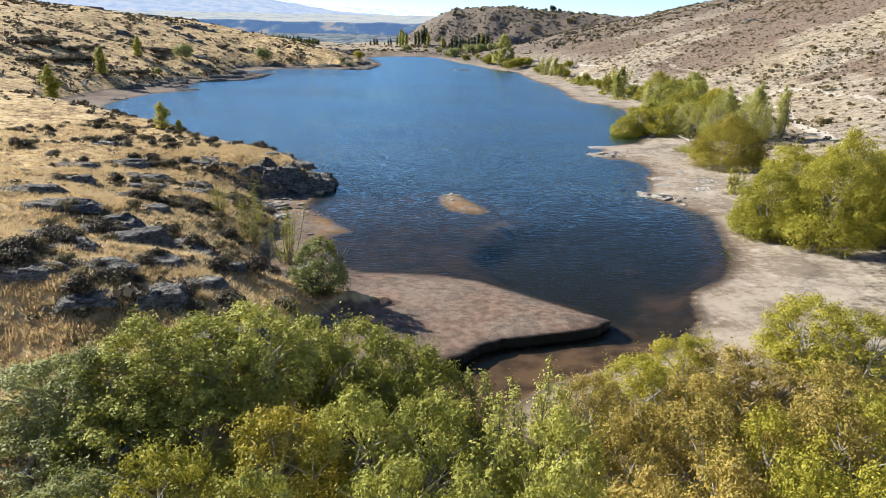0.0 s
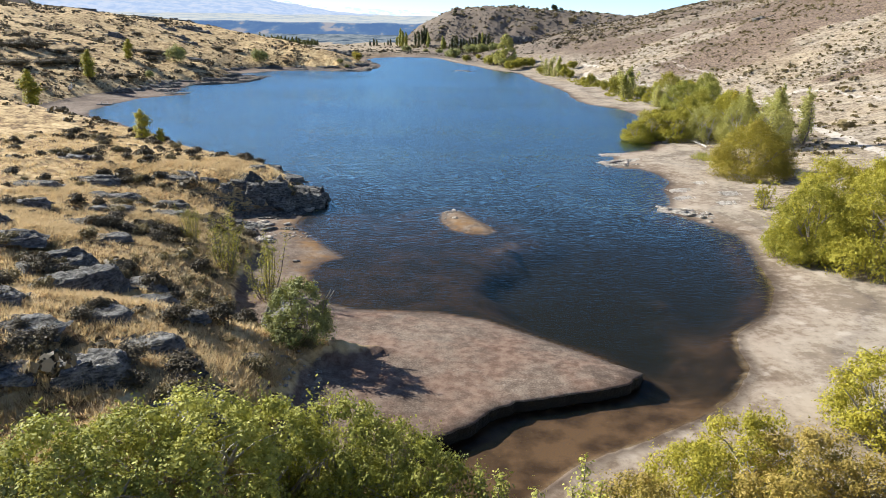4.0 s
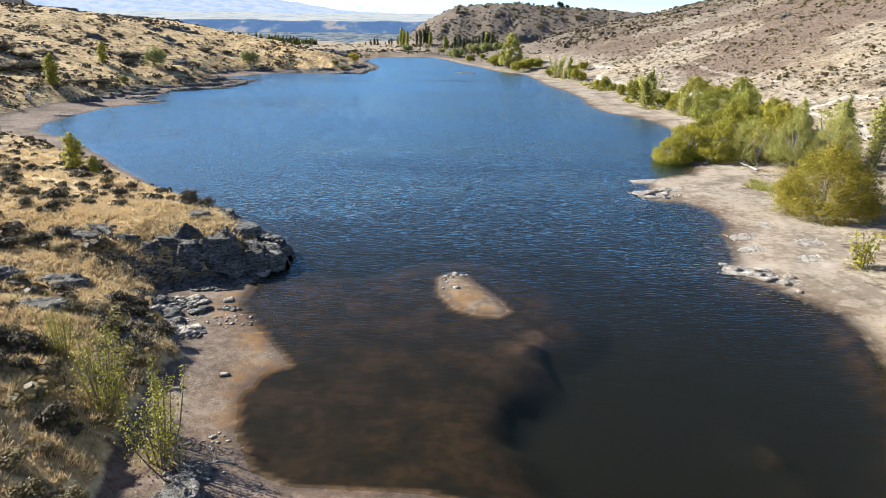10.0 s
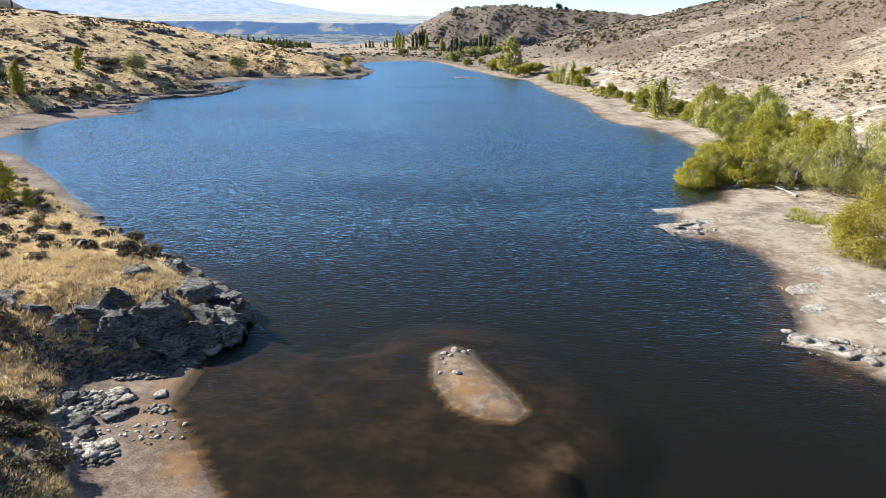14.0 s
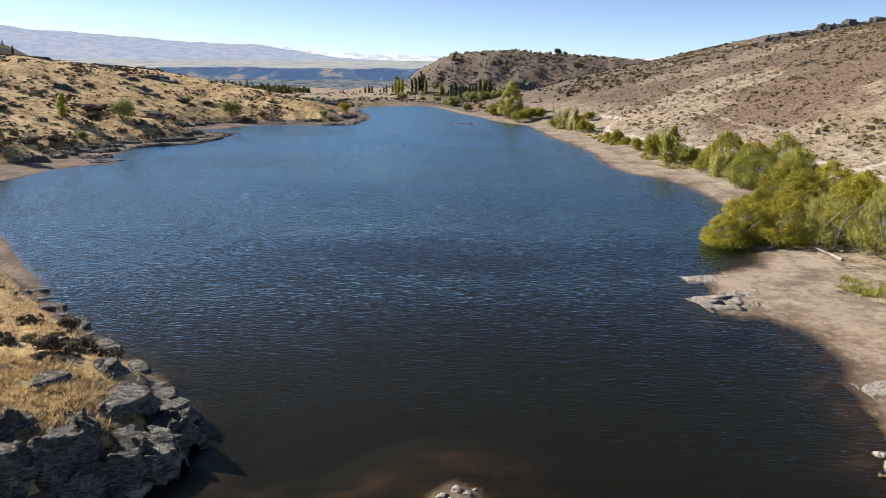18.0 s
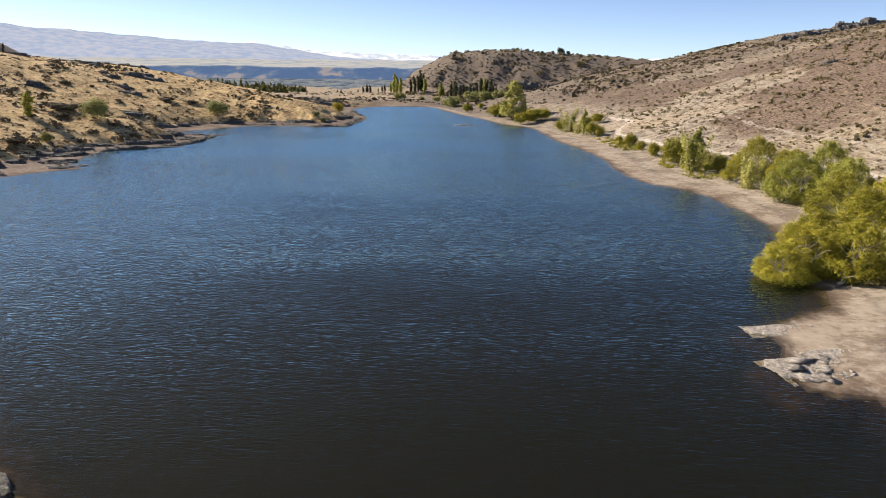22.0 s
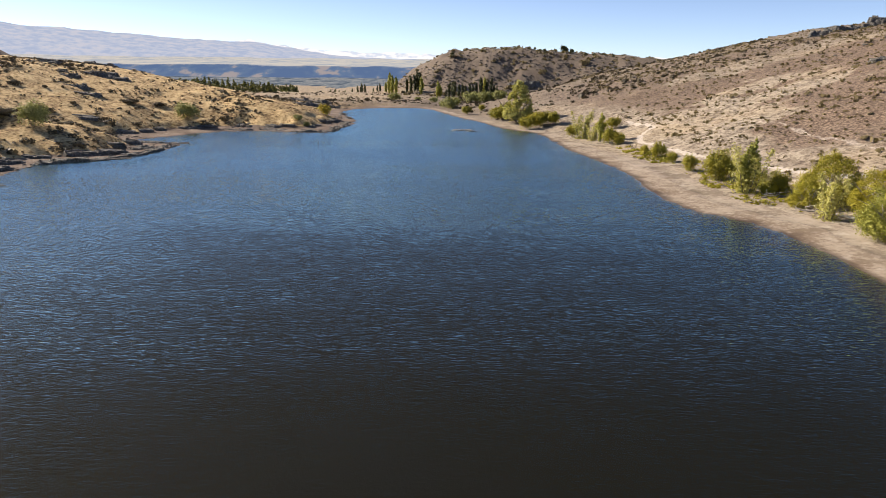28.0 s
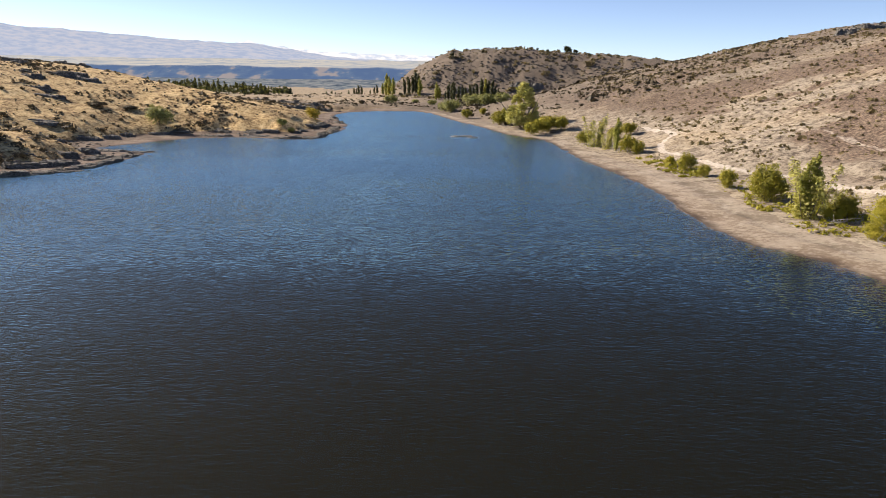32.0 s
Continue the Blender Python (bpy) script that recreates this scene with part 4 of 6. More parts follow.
# ---------------------------------------------------------------- willow thicket at the foot of the lake
# x, y, height, crown radius
THICKET = {
    "grey": [(-17.4, 26.0, 3.4, 3.0), (-15.6, 26.5, 3.9, 2.8), (-17.2, 24.0, 2.7, 3.0), (-13.6, 20.0, 3.6, 2.6)],
    "green": [(-13.9, 27.5, 4.5, 3.2), (-11.8, 28.5, 4.1, 3.2), (-9.8, 30.0, 4.6, 3.2), (-7.9, 33.0, 5.1, 3.0), (-5.2, 33.5, 5.8, 3.0),
              (-3.4, 33.0, 5.1, 2.6), (-1.6, 32.0, 5.0, 2.4), (-14.1, 25.0, 3.4, 3.0), (-10.7, 26.0, 3.1, 2.6), (-4.3, 25.0, 5.3, 2.6),
              (-1.3, 26.0, 5.6, 2.6), (4.1, 25.0, 5.5, 2.4), (-6.9, 20.0, 4.6, 2.4), (-2.1, 20.5, 5.2, 2.4), (0.3, 20.0, 5.6, 2.2), (3.5, 20.5, 5.8, 2.4)],
    "thin": [(0.8, 31.0, 5.7, 1.8), (4.0, 30.0, 5.4, 1.8), (1.4, 25.0, 6.2, 1.8), (2.4, 28.0, 5.6, 1.6), (-0.6, 29.0, 5.6, 1.6)],
    "rust": [(6.5, 31.0, 4.2, 2.4), (13.9, 34.0, 4.3, 2.8), (15.9, 33.0, 3.7, 2.6), (7.0, 26.0, 4.8, 2.6), (10.1, 26.5, 4.9, 2.8),
             (15.5, 27.0, 5.2, 2.8), (6.3, 20.5, 5.9, 2.4), (9.3, 21.0, 6.0, 2.4), (11.2, 30.6, 4.3, 2.6), (18.6, 31.5, 4.4, 2.8)],
    "lime": [(9.1, 33.0, 4.3, 2.6), (11.9, 35.0, 4.6, 2.6), (22.9, 38.0, 4.8, 3.0), (12.6, 26.0, 4.7, 2.4), (17.4, 27.0, 5.2, 2.6), (11.9, 21.0, 5.7, 2.4), (14.0, 21.0, 5.7, 2.4)],
    "yellow": [(21.3, 41.0, 4.9, 3.2), (-10.1, 20.5, 5.2, 2.6)],
    "gold": [(-6.8, 24.0, 4.8, 2.8)],
}
LOOKS = {
    "grey": (LEAF_GREY, 15000, 0.088, "grey-green willow tree in the thicket below the lake"),
    "green": (LEAF_GREEN, 15000, 0.090, "bright green willow tree in the thicket below the lake"),
    "rust": (LEAF_RUST, 17000, 0.080, "brown-tinged autumn willow bush in the thicket"),
    "lime": (LEAF_YELLOW, 16000, 0.082, "yellow-green willow bush in the thicket"),
    "yellow": (LEAF_YELLOW, 16000, 0.086, "yellow-green round willow beside the mud shore"),
    "gold": (LEAF_GOLD, 17000, 0.082, "golden round-crowned willow in the thicket"),
}
for kind, spots in THICKET.items():
    made = []
    for k, (x, y, h, r) in enumerate(spots):
        rng = np.random.default_rng(100 + 17 * k + len(kind))
        if kind == "thin":
            if len(made) < 2:
                made.append(sapling(rng, h, 1.9, LEAF_GREEN, 2200, 0.10, "slender green willow saplings with bare stems", 7))
                stand(made[-1], x, y, 40 * k, copy=False)
            else:
                stand(made[k % 2], x, y, 77 * k, h / 5.6)
            continue
        leaf, count, size, label = LOOKS[kind]
        if len(made) < 3:
            made.append(willow(rng, 2.9, 5.0, leaf, count, size, label, 0.5, 4, "willow_tree", 0.45, "willow thicket", 30 if kind in ("green", "grey") else 48, lump=0.62 if kind in ("green", "grey") else 0.55, boughs=18, bark=BARK_PALE))
            ob = stand(made[-1], x, y, 50 * k, copy=False)
        else:
            ob = stand(made[k % 3], x, y, 71 * k)
        ob.scale = (r / 2.9, r / 2.9, h / 4.6)

# ---------------------------------------------------------------- willows of the eastern shore
E_LABEL = "broad yellow-green willow tree on the eastern shore"
E_SPOTS = [(30.6, 71.0, 7.8, 4.0), (34.6, 67.0, 9.6, 4.8), (38.6, 73.0, 10.6, 5.2), (43.5, 66.0, 10.2, 5.0), (34.4, 76.0, 9.0, 4.4), (45.5, 75.0, 10.4, 5.0)]
made = []
for k, (x, y, h, r) in enumerate(E_SPOTS):
    if k < 3:
        made.append(willow(np.random.default_rng(300 + k), 4.8, 8.5, LEAF_YELLOW, 44000, 0.102, E_LABEL, 0.7, 3, group="eastern willows", lobes=60, shell=0.3, lump=0.56, boughs=12))
        ob = stand(made[-1], x, y, 60 * k, copy=False)
    else:
        ob = stand(made[k % 3], x, y, 83 * k)
    ob.scale = (r / 4.8, r / 4.8, h / 8.2)
ob = willow(np.random.default_rng(320), 5.8, 8.2, LEAF_BRONZE, 56000, 0.105, "dense round olive-green willow on the pale beach", 0.5, 3, lobes=80, shell=0.15, lump=0.6)
stand(ob, 38.6, 107.0, copy=False)
ob = bush(np.random.default_rng(321), 2.0, 2.6, LEAF_YELLOW, 2200, 0.24, "low yellow-green willow bush at the water's edge", "willow_bush")
stand(ob, 28.6, 72.2, copy=False)
low_bush = ob
stand(ob, 29.8, 69.5, 130, 0.9)
ob = sapling(np.random.default_rng(322), 3.4, 2.0, LEAF_YELLOW, 420, 0.22, "nearly bare willow shrub on the beach", 7, "bare_shrub")
stand(ob, 33.4, 88.8, copy=False)

# the wall of willows and poplars behind the spit
WALL = [("y", 30.5, 140.5, 4.2, 3.2), ("y", 33.5, 143.0, 5.8, 4.0), ("y", 37.5, 141.0, 6.2, 4.0), ("g", 36.5, 147.0, 6.0, 4.0), ("k", 42.0, 139.0, 7.4, 3.8),
        ("k", 46.0, 134.5, 8.0, 3.6), ("y", 46.5, 142.0, 8.4, 4.0), ("k", 50.5, 131.0, 8.4, 3.6), ("g", 42.5, 149.0, 7.0, 4.4), ("y", 50.0, 147.0, 7.2, 4.2),
        ("k", 54.5, 140.0, 8.6, 3.8), ("g", 47.5, 157.0, 6.6, 4.4), ("y", 54.0, 155.0, 6.6, 4.2), ("g", 49.0, 168.0, 6.8, 4.6), ("y", 56.0, 167.0, 7.0, 4.0),
        ("d", 50.5, 184.0, 7.6, 5.2), ("d", 54.0, 176.0, 8.2, 4.4), ("d", 57.5, 189.0, 9.4, 3.8), ("g", 53.4, 208.0, 8.0, 5.2), ("y", 56.0, 199.0, 6.8, 4.2), ("y", 48.5, 204.5, 5.0, 3.0)]
KINDS = {"y": (LEAF_YELLOW, "yellow-green willow tree in the shore grove"), "g": (LEAF_OLIVE, "olive-green willow tree in the shore grove"),
         "k": (LEAF_PALE, "thin grey-green willow with bare branches showing"), "d": (LEAF_GREEN, "dense dark green willow by the beach")}
made = {}
for k, (kind, x, y, h, r) in enumerate(WALL):
    leaf, label = KINDS[kind]
    have = made.setdefault(kind, [])
    if len(have) < 2:
        count = {"k": 10000, "d": 28000}.get(kind, 24000)
        have.append(willow(np.random.default_rng(400 + k), 4.2, 7.2, leaf, count, 0.128, label, 0.5, 4, group="shore grove", lobes=46, shell=0.4, lump=0.56, boughs=22, bark=BARK_PALE))
        ob = stand(have[-1], x, y, 40 * k, copy=False)
    else:
        ob = stand(have[k % 2], x, y, 97 * k)
    ob.scale = (r / 4.2, r / 4.2, h / 6.8)
ob = poplar(np.random.default_rng(450), 10.5, 3.2, LEAF_PALE, 4200, 0.22, "tall thin yellowing poplar above the grove")
stand(ob, 52.5, 134.0, copy=False)
stand(ob, 56.0, 131.0, 90, 0.92)
stand(ob, 49.0, 139.0, 200, 0.9)
gold = poplar(np.random.default_rng(451), 8.0, 4.0, LEAF_GOLD, 4600, 0.22, "small golden poplar in the grove")
stand(gold, 48.8, 144.5, copy=False)

# single plants along the far eastern shore
ob = poplar(np.random.default_rng(460), 9.0, 2.4, LEAF_GREEN, 4200, 0.22, "narrow green poplar on the terrace", group="terrace poplars")
stand(ob, 44.9, 217.8, copy=False)
stand(ob, 43.4, 217.2, 70, 0.8)
stand(ob, 34.1, 297.3, 140, 0.92)
oval = bush(np.random.default_rng(461), 2.6, 4.6, LEAF_OLIVE, 7000, 0.18, "rounded olive-green willow bush on the terrace", "willow_bush")
stand(oval, 43.4, 229.4, copy=False, scale=1.28)
for x, y, s, a in ((41.2, 262.7, 0.85, 30), (42.3, 255.1, 0.56, 90), (42.4, 243.0, 0.72, 150), (46.4, 232.0, 0.7, 10), (39.4, 268.5, 0.5, 200), (48.8, 224.0, 0.7, 170), (36.0, 292.8, 1.0, 40), (49.6, 217.2, 0.75, 300), (38.0, 291.0, 0.8, 120)):
    stand(oval, x, y, a, s)
warm = bush(np.random.default_rng(462), 2.8, 4.0, LEAF_OLIVE, 7000, 0.2, "olive-green willow bush on the far shore", "willow_bush")
stand(warm, 29.2, 315.0, copy=False, scale=0.95)
for x, y, s, a in ((42.9, 324.8, 0.9, 50), (17.5, 343.5, 1.1, 100), (22.9, 353.0, 1.3, 160), (26.6, 351.6, 1.2, 210), (12.1, 379.0, 1.5, 20), (8.9, 380.0, 1.25, 70), (20.4, 348.5, 1.15, 250), (-3.3, 415.5, 0.95, 170), (3.5, 427.0, 0.7, 300), (38.5, 322.0, 0.8, 10)):
    stand(warm, x, y, a, s)
dry = sapling(np.random.default_rng(463), 5.5, 2.4, LEAF_PALE, 1900, 0.2, "half-bare grey willow on the far shore", 9, "bare_tree")
stand(dry, 31.1, 310.0, copy=False, scale=1.55)
for x, y, s, a in ((42.6, 243.4, 0.65, 100), (44.2, 217.0, 1.5, 160), (48.4, 218.3, 0.8, 20), (47.4, 196.4, 1.2, 300), (43.8, 230.2, 1.1, 250), (54.0, 205.5, 0.9, 200), (33.0, 303.0, 0.9, 40)):
    stand(dry, x, y, a, s)
dead = sapling(np.random.default_rng(464), 4.5, 3.0, SCRUB_DARK, 160, 0.25, "leafless grey fallen tree on the far shore", 10, "dead_tree")
stand(dead, 45.8, 327.5, copy=False, scale=0.85)
stand(dead, 50.5, 201.0, 90, 0.6)
stand(dead, -103.7, 184.8, 20, 0.8)
stand(dead, 38.4, 276.0, 200, 0.55)
tall = willow(np.random.default_rng(465), 4.0, 14.0, LEAF_PALE, 20000, 0.27, "tall upright golden-green tree at the lakeside", 1.0, 3, "tall_tree", 0.6, lobes=40, lump=0.75)
stand(tall, 16.2, 368.0, copy=False).scale = (1.5, 1.5, 1.22)

# trees at the head of the lake
col = poplar(np.random.default_rng(470), 11.5, 3.0, LEAF_GREEN, 3000, 0.4, "tall columnar poplar at the head of the lake", group="head of lake poplars")
stand(col, -60.6, 636.0, copy=False, scale=1.35)
for x, y, s, a in ((-55.2, 628.6, 1.08, 30), (-58.4, 633.0, 1.2, 60), (-36.1, 620.0, 1.1, 90), (-22.3, 570.7, 0.95, 40), (-20.6, 572.0, 0.7, 60), (7.9, 577.0, 1.14, 10), (-64.0, 640.0, 0.7, 200)):
    stand(col, x, y, a, s)
slim = poplar(np.random.default_rng(471), 11.5, 2.6, LEAF_DARK, 2600, 0.4, "dark narrow poplar at the head of the lake", group="head of lake poplars")
stand(slim, -48.6, 643.0, copy=False)
for k, (x, y, s) in enumerate(((-46, 647.5, 1.11), (-43.2, 649.7, 1.12), (-41.2, 651.9, 1.36), (-39.3, 650, 1.27), (-45, 640, 0.8), (-14.7, 563, 0.9), (-12.6, 566, 1.0), (-11.4, 561, 0.95), (-8.8, 577, 0.78), (-6.5, 573, 0.8), (-4.6, 578, 0.72), (-1.8, 565, 0.83),
                               (0.4, 571, 0.7), (2.6, 569, 0.86), (5.6, 573, 1.15), (9.6, 573, 1.04), (12.5, 583, 1.06), (14, 576, 0.8), (16, 580, 0.7), (-17, 569, 0.5), (-146, 880, 1.4), (-106, 777, 0.9), (-101, 770, 1.0), (-97, 762, 0.9), (-80, 736, 0.85), (-83, 742, 0.75), (-112, 784, 0.7), (-74, 733, 0.6), (-120, 790, 0.6), (-133, 830, 0.8), (-88, 752, 0.6), (-158, 850, 0.7), (-92, 700, 0.5), (-128, 760, 0.5))):
    stand(slim, x, y, 31 * k, s)
for x, y, s in ((-489, 824, 1.0), (-470, 800, 0.6), (-466, 806, 0.8), (-448, 790, 0.7), (-508, 838, 0.6), (-455, 794, 0.5)):
    stand(slim, x, y, x, s)
wide = bush(np.random.default_rng(472), 6.0, 6.0, LEAF_GREY, 5200, 0.42, "broad grey-green willow at the head of the lake", "willow_bush")
stand(wide, -0.7, 472.0, copy=False, scale=0.95)
for x, y, s, a in ((6.9, 466.0, 0.95, 50), (13.5, 462.0, 0.75, 100), (-10.5, 456.0, 0.95, 140), (-13.5, 462.0, 0.7, 10), (-21.5, 500.0, 0.5, 200), (-44.7, 513.0, 0.72, 250), (-32.0, 520.0, 0.4, 290), (3.0, 480.0, 0.9, 20)):
    stand(wide, x, y, a, s)

# dark bushes on the crest of the far hill
crest = bush(np.random.default_rng(475), 4.0, 6.0, LEAF_DARK, 1800, 0.5, "dark round bush on the crest of the rocky hill", "crest_bush", group="crest bushes")
stand(crest, 76.0, 716.0, copy=False)
for k, (x, y, s) in enumerate(((83.0, 720.0, 0.6), (95.0, 722.0, 0.5), (102.0, 720.0, 0.55), (60.0, 716.0, 0.4), (35.0, 720.0, 0.4), (-16.0, 704.0, 0.55), (8.0, 712.0, 0.35), (52.0, 718.0, 0.35), (118.0, 722.0, 0.4))):
    stand(crest, x, y, 40 * k, s)

# trees of the western shore
aspen = poplar(np.random.default_rng(480), 4.6, 2.6, LEAF_YELLOW, 3000, 0.17, "small fresh yellow-green poplar on the headland", "young_poplar")
stand(aspen, -48.0, 110.6, copy=False)
stand(aspen, -44.6, 109.0, 100, 0.5)
west_tree = poplar(np.random.default_rng(481), 8.0, 4.0, LEAF_YELLOW, 4200, 0.25, "yellow-green poplar on the western shore")
stand(west_tree, -87.5, 149.0, copy=False)
stand(west_tree, -105.2, 206.0, 70, 1.0)
stand(west_tree, -115.0, 251.5, 140, 0.85)
round_bush = bush(np.random.default_rng(482), 3.6, 4.6, LEAF_GREY, 4600, 0.27, "rounded grey-green bush on dry grass", "round_bush", group="western bushes")
stand(round_bush, -103.0, 262.0, copy=False, scale=1.25)
for x, y, s, a in ((-93.0, 328.0, 1.2, 50), (-58.8, 336.3, 0.5, 90), (-55.6, 334.5, 0.4, 130), (-101.4, 235.2, 0.5, 170)):
    stand(round_bush, x, y, a, s)
straw_bush = bush(np.random.default_rng(483), 3.0, 4.6, LEAF_GOLD, 2600, 0.3, "yellowing bush on the western shore", "round_bush")
stand(straw_bush, -56.3, 368.7, copy=False)
# broad dark thickets on the western hill
mat_bush = bush(np.random.default_rng(484), 4.0, 1.7, SCRUB_DARK, 5200, 0.2, "wide dark thorn thicket on dry grass", "thorn_thicket", "shrub", "western thickets")
stand(mat_bush, -133.8, 221.6, copy=False, scale=1.5)
for k, (x, y, s) in enumerate(((-134.6, 231, 1.3), (-118.9, 209.4, 1.1), (-118, 214.6, 1.2), (-117.6, 221.2, 1.0), (-113, 264.4, 1.1), (-117, 268, 1.0), (-122.7, 295, 1.0), (-110.6, 327.7, 0.8), (-104.1, 334.1, 0.7), (-129.3, 244.6, 0.9), (-128, 232, 0.9), (-122.4, 201.3, 1.2), (-103.7, 216.5, 0.8), (-102.4, 225.5, 0.8), (-111, 258.5, 0.8), (-140, 238, 1.1))):
    stand(mat_bush, x, y, 67 * k, s)

# saplings and bush at the edge of the mud flat
clump = sapling(np.random.default_rng(490), 5.6, 2.0, LEAF_YELLOW, 2600, 0.085, "slender yellow-leaved saplings at the mud's edge", 13)
stand(clump, -15.2, 57.6, copy=False)
stand(clump, -19.2, 60.4, 100, 0.92)
stand(clump, -22.6, 63.0, 220, 0.6)
flat_bush = willow(np.random.default_rng(491), 2.2, 4.2, LEAF_GREY, 9000, 0.105, "dense grey-green willow bush at the edge of the mud", 0.3, 5, "willow_bush", 0.6, lobes=40, lump=0.6)
stand(flat_bush, -10.0, 46.2, copy=False)

# dark woods far down the valley
pts, nors = [], []
rng = np.random.default_rng(500)
for k in range(260):
    x, y = rng.uniform(-228, -140), rng.uniform(600, 700)
    h, w = rng.uniform(8, 13) * (1 - 0.5 * (x + 228) / 90), rng.uniform(1.6, 2.8)
    t = rng.random(40)
    a = rng.uniform(0, 6.28, 40)
    r = w * (1 - t) ** 0.8
    pts.append(np.stack([x + r * np.cos(a), y + r * np.sin(a), ground_at(x, y) + 0.5 + h * t], -1) if k % 20 == 0 else np.stack([x + r * np.cos(a), y + r * np.sin(a), -2.0 + h * t], -1))
    nors.append(np.stack([np.cos(a), np.sin(a), 0 * a + 0.4], -1))
v, f = sprays(np.concatenate(pts), np.concatenate(nors), 1.5, rng, 1.3)
tagged(new("conifer_wood", mesh_of("conifer_wood", v, f, LEAF_DARK)), "dark green conifer wood in the valley", "trees", kind="stuff")

# ---------------------------------------------------------------- rocks
# x, y, length, depth, height, yaw: outcrops of the near western hillside
HILL_ROCKS = [(-12.4, 33.6, 4.6, 2.6, 1.3, 0.1), (-16.2, 34.8, 3.4, 2.4, 1.5, 0.2), (-15.8, 38.6, 3.8, 2.2, 1.0, 0.3), (-18.8, 40.5, 3.2, 2.0, 0.8, 0.1), (-13.6, 37.2, 2.4, 1.6, 0.7, 0.5),
              (-18.6, 45.2, 3.6, 2.0, 1.0, 0.2), (-23.2, 45.6, 6.5, 3.2, 2.2, 0.9), (-25.5, 48.5, 5.0, 2.6, 1.6, 0.8), (-21.0, 49.0, 3.6, 2.0, 0.9, 0.4), (-15.5, 43.0, 2.6, 1.6, 0.7, 0.3),
              (-20.5, 36.8, 4.0, 2.0, 0.8, 0.0), (-24.0, 39.0, 4.4, 2.2, 0.9, 0.1), (-27.5, 42.5, 4.0, 2.2, 0.9, 0.2), (-30.0, 50.0, 5.5, 2.4, 1.1, 0.2), (-34.0, 53.0, 5.0, 2.2, 1.0, 0.1),
              (-29.5, 58.5, 4.2, 2.0, 0.9, 0.2), (-26.0, 56.0, 3.0, 1.8, 0.8, 0.4), (-36.0, 61.5, 5.0, 2.2, 0.9, 0.1), (-31.0, 66.0, 4.4, 2.2, 1.0, 0.2), (-27.0, 68.0, 4.0, 1.8, 0.9, 0.1),
              (-34.0, 72.0, 6.0, 2.4, 1.1, 0.1), (-29.5, 74.0, 4.2, 2.0, 1.0, 0.2), (-40.0, 70.0, 5.0, 2.4, 0.9, 0.0), (-38.0, 77.0, 5.0, 2.2, 1.1, 0.1), (-44.0, 84.0, 5.0, 2.2, 0.8, 0.1),
              (-19.2, 33.2, 3.0, 1.8, 0.9, 0.2), (-22.6, 34.4, 3.6, 2.0, 0.8, 0.1), (-11.6, 41.2, 1.8, 1.3, 0.6, 0.6), (-12.6, 51.0, 3.2, 2.0, 1.5, 1.2), (-13.0, 53.8, 3.8, 2.4, 1.9, 1.3), (-11.2, 49.2, 2.4, 1.6, 1.1, 1.1), (-13.4, 56.6, 2.4, 1.6, 1.0, 0.9)]
for k, (x, y, l, dp, h, yaw) in enumerate(HILL_ROCKS):
    rng = np.random.default_rng(600 + k)
    ob = outcrop(rng, l * 1.05, dp * 1.1, h * 0.62, yaw + 0.2, "grey lichened schist outcrop in dry grass", "hillside outcrops", None, 0.19)
    ob.location = (x, y, ground_at(x, y) - 0.05 * h)

# the headland: a stepped cliff of long slabs along its southern and eastern face
CLIFF = [(-18.9, 87.0, 3.6, 2.8, 3.2), (-20.6, 86.2, 4.4, 3.0, 3.0), (-23.4, 85.6, 5.0, 3.0, 2.8), (-26.6, 85.0, 5.0, 2.8, 2.6), (-29.8, 84.2, 5.0, 2.8, 2.4), (-33.0, 83.2, 5.0, 2.6, 2.2),
         (-36.5, 82.0, 4.6, 2.4, 1.8), (-18.9, 89.6, 3.2, 3.2, 2.8), (-20.2, 92.0, 3.4, 3.0, 2.2), (-22.2, 95.2, 3.6, 2.8, 1.6), (-25.2, 98.8, 3.6, 2.6, 1.3), (-29.2, 102.6, 4.0, 2.4, 1.2),
         (-34.0, 107.4, 4.4, 2.4, 1.1), (-38.6, 111.8, 4.4, 2.4, 1.2), (-42.6, 116.2, 4.4, 2.4, 1.1), (-22.0, 89.0, 4.6, 3.0, 1.0), (-26.0, 88.6, 4.4, 2.4, 0.9), (-24.4, 92.4, 3.6, 2.0, 0.8), (-21.6, 84.4, 3.4, 2.0, 1.7), (-24.6, 83.7, 3.6, 2.0, 1.9), (-28.0, 83.0, 3.8, 2.0, 1.8), (-31.6, 82.0, 3.8, 2.0, 1.7), (-35.0, 80.6, 3.6, 2.0, 1.5)]
for k, (x, y, l, dp, h) in enumerate(CLIFF):
    rng = np.random.default_rng(700 + k)
    ob = outcrop(rng, l * 1.4, dp * 1.4, h * 0.7, -0.15 if y < 88 else (1.2 if y < 94 else 2.3), "dark layered schist cliff of the headland", "headland cliff", None, 0.55)
    ob.location = (x, y, max(-0.2, ground_at(x, y) - 0.5 * h))

